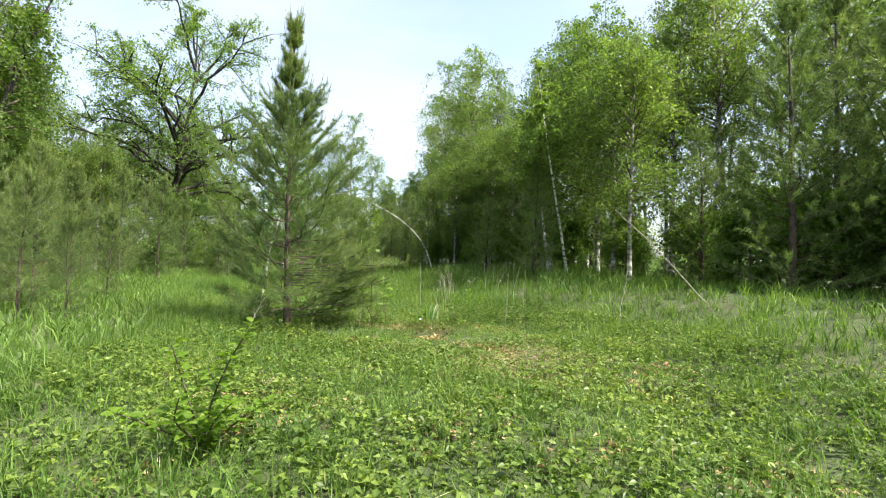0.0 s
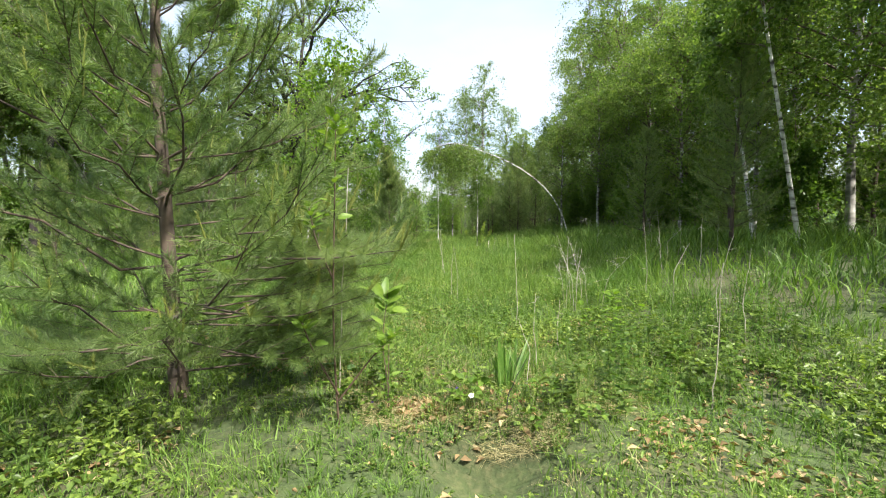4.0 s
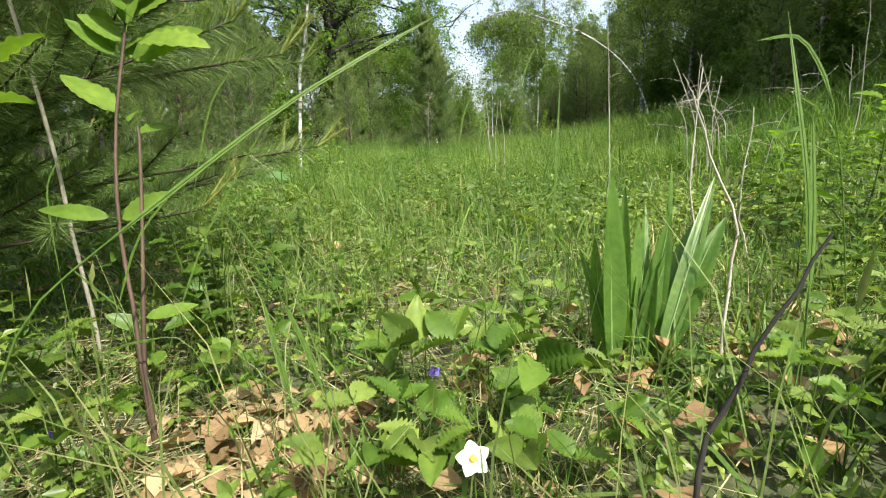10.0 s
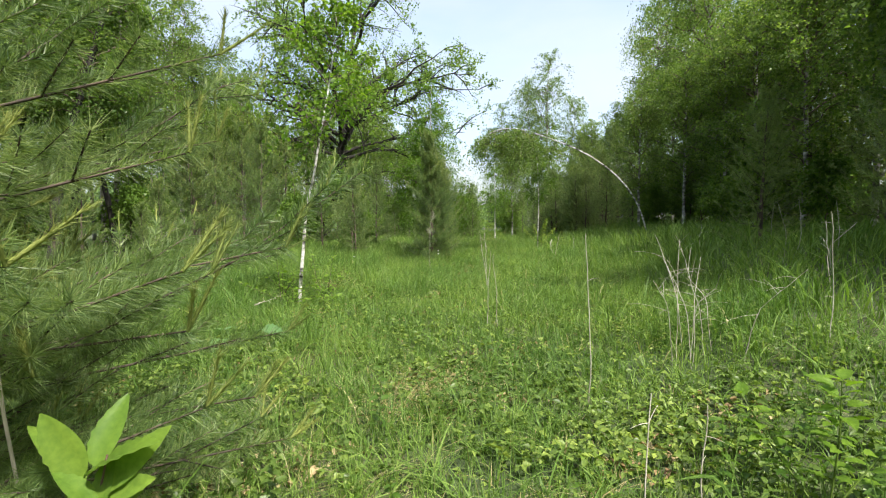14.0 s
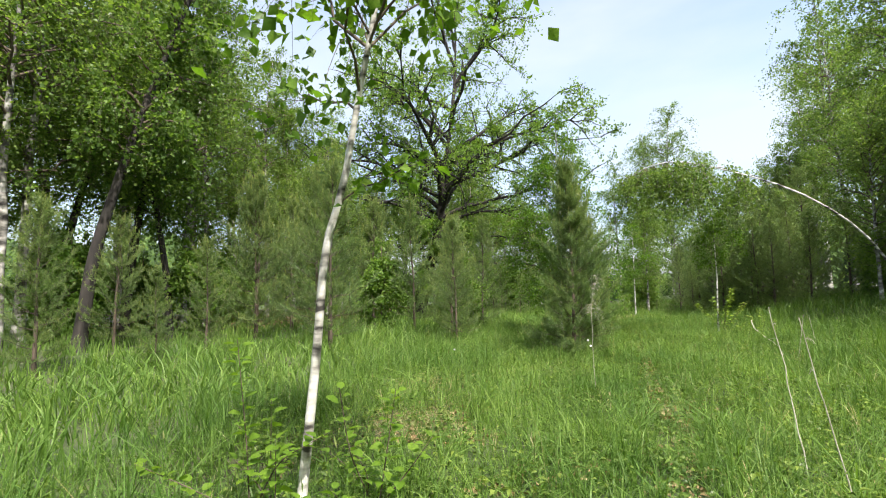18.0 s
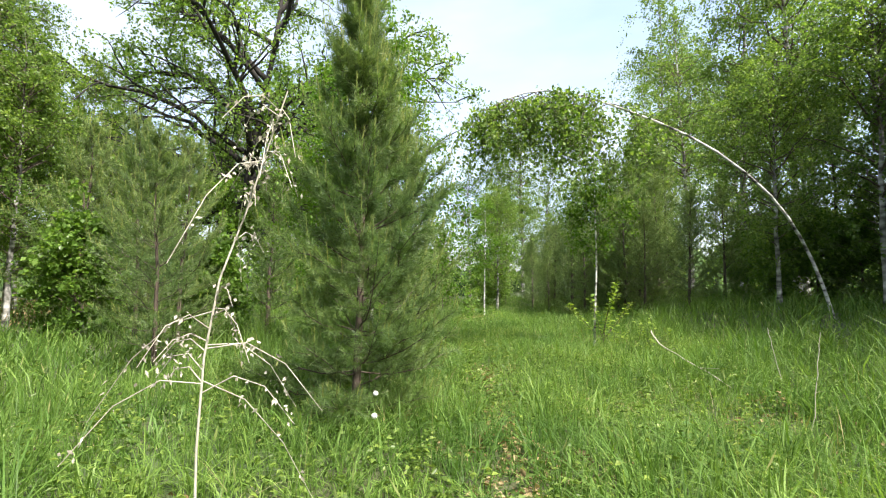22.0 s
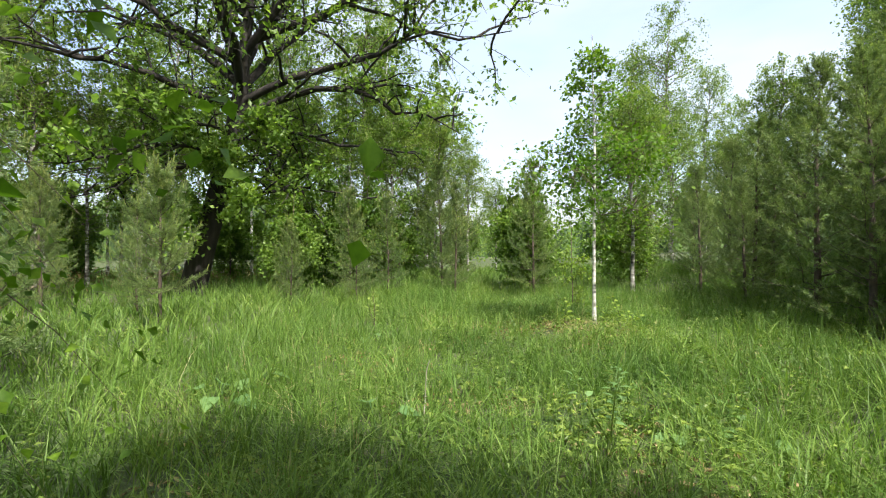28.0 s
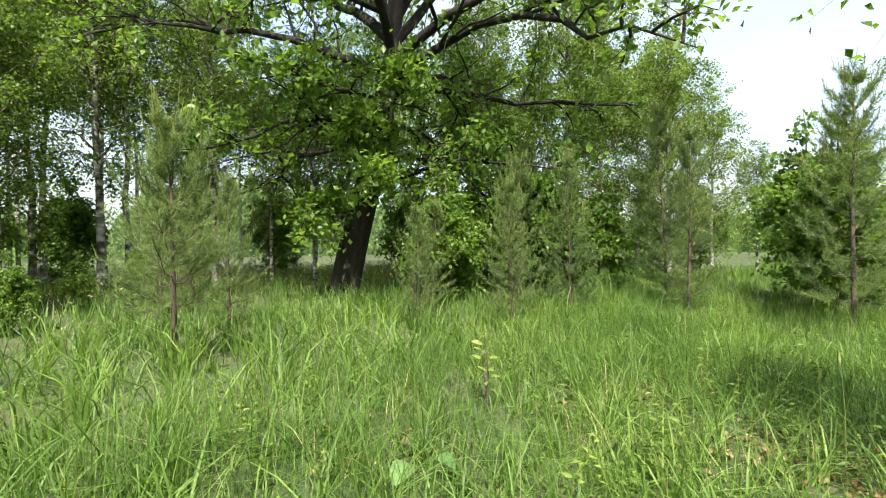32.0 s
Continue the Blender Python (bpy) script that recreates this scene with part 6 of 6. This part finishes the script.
grass_stem("thin grass stem over the herbs", [(-0.387, 10.820, 0.050), (-0.499, 10.831, 0.374), (-0.581, 10.828, 0.484), (-0.662, 10.821, 0.581)], 0.0014, 0.005, 26)
grass_stem("thin grass stem over the herbs", [(-0.543, 10.522, 0.050), (-0.629, 10.556, 0.347), (-0.684, 10.546, 0.394), (-0.751, 10.535, 0.452)], 0.0014, 0.005, 27)
grass_stem("thin grass stem over the herbs", [(0.279, 11.117, 0.050), (0.190, 11.138, 0.330), (0.139, 11.140, 0.415), (0.090, 11.136, 0.473)], 0.0014, 0.005, 28)
grass_stem("thin grass stem over the herbs", [(-0.389, 10.594, 0.050), (-0.479, 10.553, 0.328), (-0.590, 10.507, 0.311), (-0.645, 10.480, 0.287)], 0.0014, 0.005, 29)
for i in range(26):
    x, y = gen.uniform(-1.0, 1.6), gen.uniform(10.8, 13.9)
    a = gen.uniform(0, 6.28)
    h = gen.uniform(0.4, 0.75)
    z = float(land(x, y))
    grass_stem("thin flowering grass stem over the herbs", [(x, y, z), (x + 0.04 * math.cos(a), y + 0.04 * math.sin(a), z + h * 0.5), (x + 0.14 * math.cos(a), y + 0.14 * math.sin(a), z + h)], 0.0013, 0.006, 10 + i)


def meadow_herb(seed, h, leaves, size, mat):
    """An upright herb with pairs of toothed leaves up its stem."""
    gen = np.random.default_rng(seed)
    ob = root("meadow_herb", "leafy upright herb with toothed leaves in the grass", "herb", "meadow herbs")
    top = np.array([gen.normal(0, 0.05), gen.normal(0, 0.05), h])
    g = Geo()
    tubes(g, np.stack([np.zeros(3), top * np.array([0.3, 0.3, 0.5]), top]), np.array([0.0028, 0.0022, 0.0012]), 5)
    part("stem", g, mat, ob)
    for i in range(leaves):
        t = 0.2 + 0.8 * (i + 1) / leaves
        a = (i // 2) * 1.57 + (i % 2) * 3.14 + gen.uniform(0, 0.5)
        b = top * np.array([t * t, t * t, t])
        sz = size * (1.25 - 0.7 * t) * gen.uniform(0.8, 1.2)
        g = Geo()
        broad(g, b, np.array([math.cos(a), math.sin(a), gen.uniform(0.0, 0.6)]), UP + gen.normal(0, 0.25, 3), sz, sz * 0.5, 0.3, 0.3, 11, 0.14, 0.74, 0.08)
        part("leaf", g, mat, ob)
    return ob


hs = [meadow_herb(401, 0.42, 14, 0.1, HERB), meadow_herb(402, 0.55, 18, 0.085, FRESH), meadow_herb(403, 0.3, 10, 0.11, HERB)]
for ob, (x, y) in zip(hs, ((0.927, 10.807), (1.237, 11.175), (0.768, 10.598))):
    place(ob, x, y, rs.uniform(0, 360))
for i in range(110):
    yy = 10.55 + 3.2 * rs.random() ** 1.2
    xx = 0.7 + (yy - 9.88) * (0.05 + 0.95 * rs.random())
    if math.hypot(xx - 0.5, yy - 10.75) < 0.32:
        continue
    if i % 7 == 0:
        xx = -0.6 - rs.random() * 0.8
    place(copy_thing(hs[i % 3], Matrix()), xx, yy, rs.uniform(0, 360), rs.uniform(0.7, 1.15))


def straw():
    gen = np.random.default_rng(33)
    n = 11000
    y = 10.18 + 2.6 * gen.uniform(0, 1, n) ** 1.5
    x = 0.13 + gen.uniform(-0.5, 0.5, n) * 2.0 * (y - 9.43)
    keep = np.sin(5 * x + 3 * y) + np.sin(4.1 * y - 6 * x + 1) + np.exp(-((x + 0.4) ** 2 + (y - 10.65) ** 2) / 0.12) * 2 > -0.2
    x, y = x[keep], y[keep]
    n = len(x)
    a = gen.uniform(0, 6.28, n)
    pos = np.stack([x, y, land(x, y) + gen.uniform(0.004, 0.05, n)], 1)
    g = Geo()
    needles(g, pos, np.stack([np.cos(a), np.sin(a), gen.normal(0.05, 0.22, n)], 1), gen.uniform(0.06, 0.24, n), gen.uniform(0.002, 0.004, n), gen)
    for bx, by, r in BARE[7:]:
        n = 1500
        x, y, a = bx + gen.normal(0, r, n), by + gen.normal(0, r, n), gen.uniform(0, 6.28, n)
        pos = np.stack([x, y, land(x, y) + gen.uniform(0.01, 0.09, n)], 1)
        needles(g, pos, np.stack([np.cos(a), np.sin(a), gen.normal(0.1, 0.25, n)], 1), gen.uniform(0.08, 0.26, n), gen.uniform(0.003, 0.006, n), gen)
    tagged(new("straw_mat", g.mesh("straw_mat", DRY)), "matted dry straw lying between the herbs", "straw", kind="stuff")


straw()
for i in range(18):
    ob = root("dead_leaf", "large curled pale-brown dead leaf on the ground", "dead leaf", "dead leaves")
    r, a = 0.2 * rs.random() ** 0.6, rs.uniform(0, 6.28)
    x, y = (-0.37 + r * math.cos(a), 10.6 + r * math.sin(a)) if i < 12 else (rs.uniform(0.23, 0.83), rs.uniform(10.38, 10.72))
    ob.location = (x, y, stand(x, y, -0.005) + 0.012 * (i % 4))
    g = Geo()
    b = rs.uniform(0, 6.28)
    broad(g, np.zeros(3), np.array([math.cos(b), math.sin(b), rs.uniform(0.0, 0.25)]), UP + np.array([rs.gauss(0, 0.3), rs.gauss(0, 0.3), 0]), rs.uniform(0.08, 0.13), rs.uniform(0.05, 0.075), rs.uniform(-0.3, 0.5), rs.uniform(-0.5, 0.7), 13, 0.22, 0.74, 0.09)
    part("blade", g, LITTER, ob)


def pine_bough(owner, pts, sides, seed, candles):
    """One long bough of a pine with its side shoots, needles and new candles, given in the world."""
    gen = np.random.default_rng(seed)
    inv = owner.matrix_basis.inverted()
    p = np.array([inv @ Vector(q) for q in stem_points(pts, 12)])
    g, nd = Geo(), Geo()
    tubes(g, p, np.linspace(0.011, 0.004, 12), 6)
    ends = [(p[-1], unit(p[-1] - p[-3]), 0.26)]
    for i in range(sides):
        t = 0.3 + 0.68 * i / sides
        k = min(int(t * 11), 10)
        b = p[k] + (p[k + 1] - p[k]) * (t * 11 - k)
        ax = unit(p[k + 1] - p[k])
        d = unit(ax * 0.8 + unit(np.cross(ax, UP)) * (1 if i % 2 else -1) * 0.8 + UP * gen.uniform(0, 0.5))
        ends.append((b, d, 0.5 * (1.15 - t) + 0.16))
    for b, d, ln in ends:
        tubes(g, b + d * (ln * np.linspace(0, 1, 4))[:, None], np.linspace(0.0045, 0.003, 4), 4)
        n = int(900 * ln)
        q = gen.uniform(0.05, 1, (n, 1))
        rd = gen.normal(0, 1, (n, 3))
        needles(nd, b + d * ln * q, d * gen.uniform(0.4, 1.0, (n, 1)) + unit(rd - d * np.sum(rd * d, 1, keepdims=True)) * 0.8, gen.uniform(0.07, 0.12, n), np.full(n, 0.0026), gen)
    br = part("branch", g, PINEBARK, owner)
    part("needles", nd, NEEDLE, br, "long blue-green pine needles")
    for i, (b, d, ln) in enumerate(ends[:candles]):
        for j in range(2):
            c = unit(UP + d * (0.7 if i == 0 else 0.35) + gen.normal(0, 0.3, 3))
            cl = gen.uniform(0.1, 0.2) * (1.2 if i == 0 else 0.8)
            g = Geo()
            st = b + d * ln
            tubes(g, st + c * (cl * np.linspace(0, 1, 4))[:, None], np.array([0.005, 0.0055, 0.004, 0.0015]), 6)
            n = 170
            q = gen.uniform(0.03, 1, (n, 1))
            needles(g, st + c * cl * q, c * 1.2 + gen.normal(0, 0.42, (n, 3)), gen.uniform(0.025, 0.05, n), np.full(n, 0.0026), gen)
            part("candle", g, CANDLE, br, "pale upright new shoot")


pine_bough(pine_p, [(-2.62, 10.5, 1.15), (-1.850, 11.000, 1.250), (-1.070, 11.470, 1.420)], 11, 31, 5)
pine_bough(pine_p, [(-2.62, 10.5, 0.80), (-1.900, 11.100, 0.900), (-1.300, 11.750, 1.000)], 10, 32, 4)
pine_bough(pine_p, [(-2.62, 10.5, 0.70), (-1.800, 10.800, 0.800), (-1.000, 11.200, 0.920)], 11, 33, 4)
pine_bough(pine_p, [(-2.62, 10.5, 1.45), (-1.900, 10.800, 1.550), (-1.200, 11.150, 1.750)], 10, 34, 5)
pine_bough(pine_p, [(-2.62, 10.5, 1.10), (-2.000, 11.200, 1.200), (-1.500, 11.950, 1.350)], 10, 35, 3)
pine_bough(pine_p, [(-2.62, 10.5, 0.40), (-1.900, 11.000, 0.500), (-1.100, 11.500, 0.620)], 10, 36, 2)
pine_bough(pine_p, [(-2.62, 10.5, 1.00), (-1.800, 10.750, 1.100), (-0.980, 10.950, 1.220)], 11, 37, 4)
pine_bough(pine_p, [(-2.62, 10.5, 1.80), (-1.950, 10.900, 1.900), (-1.250, 11.350, 2.150)], 10, 38, 4)
pine_bough(pine_p, [(-2.62, 10.5, 1.60), (-2.100, 11.100, 1.700), (-1.600, 11.650, 1.900)], 10, 39, 3)
pine_bough(pine_p, [(-2.62, 10.5, 0.25), (-1.800, 10.700, 0.350), (-1.150, 10.950, 0.450)], 9, 40, 1)
pine_bough(pine_p, [(-2.62, 10.5, 2.20), (-2.000, 10.800, 2.300), (-1.400, 11.100, 2.600)], 9, 41, 3)
pine_bough(pine_p, [(-2.62, 10.5, 1.35), (-1.253, 9.998, 1.36), (-0.743, 9.826, 1.38), (-0.438, 9.742, 1.42)], 10, 1, 5)
pine_bough(pine_p, [(-2.62, 10.5, 0.95), (-1.584, 10.571, 0.98), (-1.301, 10.887, 1.12), (-1.062, 11.100, 1.28)], 10, 2, 6)
pine_bough(pine_p, [(-2.62, 10.5, 1.5), (-1.624, 10.369, 1.55), (-1.382, 10.532, 1.6), (-1.235, 10.590, 1.65)], 9, 3, 5)
pine_bough(pine_p, [(-2.62, 10.5, 1.1), (-1.476, 10.427, 1.15), (-1.140, 10.695, 1.25), (-0.898, 10.839, 1.35)], 11, 6, 4)
pine_bough(pine_p, [(-2.62, 10.5, 1.2), (-1.518, 10.274, 1.25), (-1.174, 10.393, 1.35), (-0.928, 10.476, 1.42)], 10, 7, 3)
pine_bough(pine_p, [(-2.62, 10.5, 0.7), (-1.582, 10.521, 0.72), (-1.246, 10.790, 0.8), (-0.954, 10.956, 0.92)], 11, 8, 4)
pine_bough(pine_p, [(-2.62, 10.5, 0.9), (-1.455, 10.027, 0.9), (-1.047, 9.899, 0.95), (-0.745, 9.865, 1.05)], 9, 9, 3)
pine_bough(pine_p, [(-2.62, 10.5, 0.8), (-2.132, 9.590, 0.75), (-2.305, 9.080, 0.8), (-2.383, 8.675, 0.9)], 10, 10, 3)
pine_bough(pine_p, [(-2.62, 10.5, 0.6), (-2.553, 9.968, 0.55), (-3.147, 9.836, 0.6), (-3.544, 9.764, 0.7)], 10, 11, 3)
pine_bough(pine_p, [(-2.62, 10.5, 0.55), (-1.458, 10.077, 0.55), (-1.055, 10.049, 0.6), (-0.807, 10.082, 0.66)], 9, 4, 0)
pine_bough(pine_p, [(-2.62, 10.5, 0.4), (-1.692, 10.715, 0.4), (-1.520, 11.226, 0.45), (-1.342, 11.636, 0.55)], 9, 5, 2)


def dandelion_clock(x, y, h):
    """A dandelion gone to seed: stem, core and a round head of white plumes."""
    gen = np.random.default_rng(int(abs(x * 100)))
    ob = root("dandelion_clock", "white fluffy dandelion seed head on a thin stem", "dandelion")
    ob.location = (x, y, stand(x, y, 0.0))
    top = np.array([0.01, 0.0, h])
    g = Geo()
    tubes(g, np.stack([np.zeros(3), top * 0.5 + np.array([0.01, 0.01, 0]), top]), np.full(3, 0.002), 5)
    part("stem", g, HERB, ob)
    d = unit(gen.normal(0, 1, (240, 3)))
    g = Geo()
    needles(g, np.repeat(top[None], 240, 0), d, np.full(240, 0.022), np.full(240, 0.0012), gen)
    leafs(g, top + d * 0.02, np.cross(d, gen.normal(0, 1, (240, 3))), d, np.full(240, 0.012), np.full(240, 0.01))
    part("seed_head", g, PETAL, ob, "white ball of seed plumes")


for x, y, h in ((-5.77, 25.67, 0.42), (-5.95, 26.1, 0.48), (-8.02, 23.9, 0.4)):
    dandelion_clock(x, y, h)
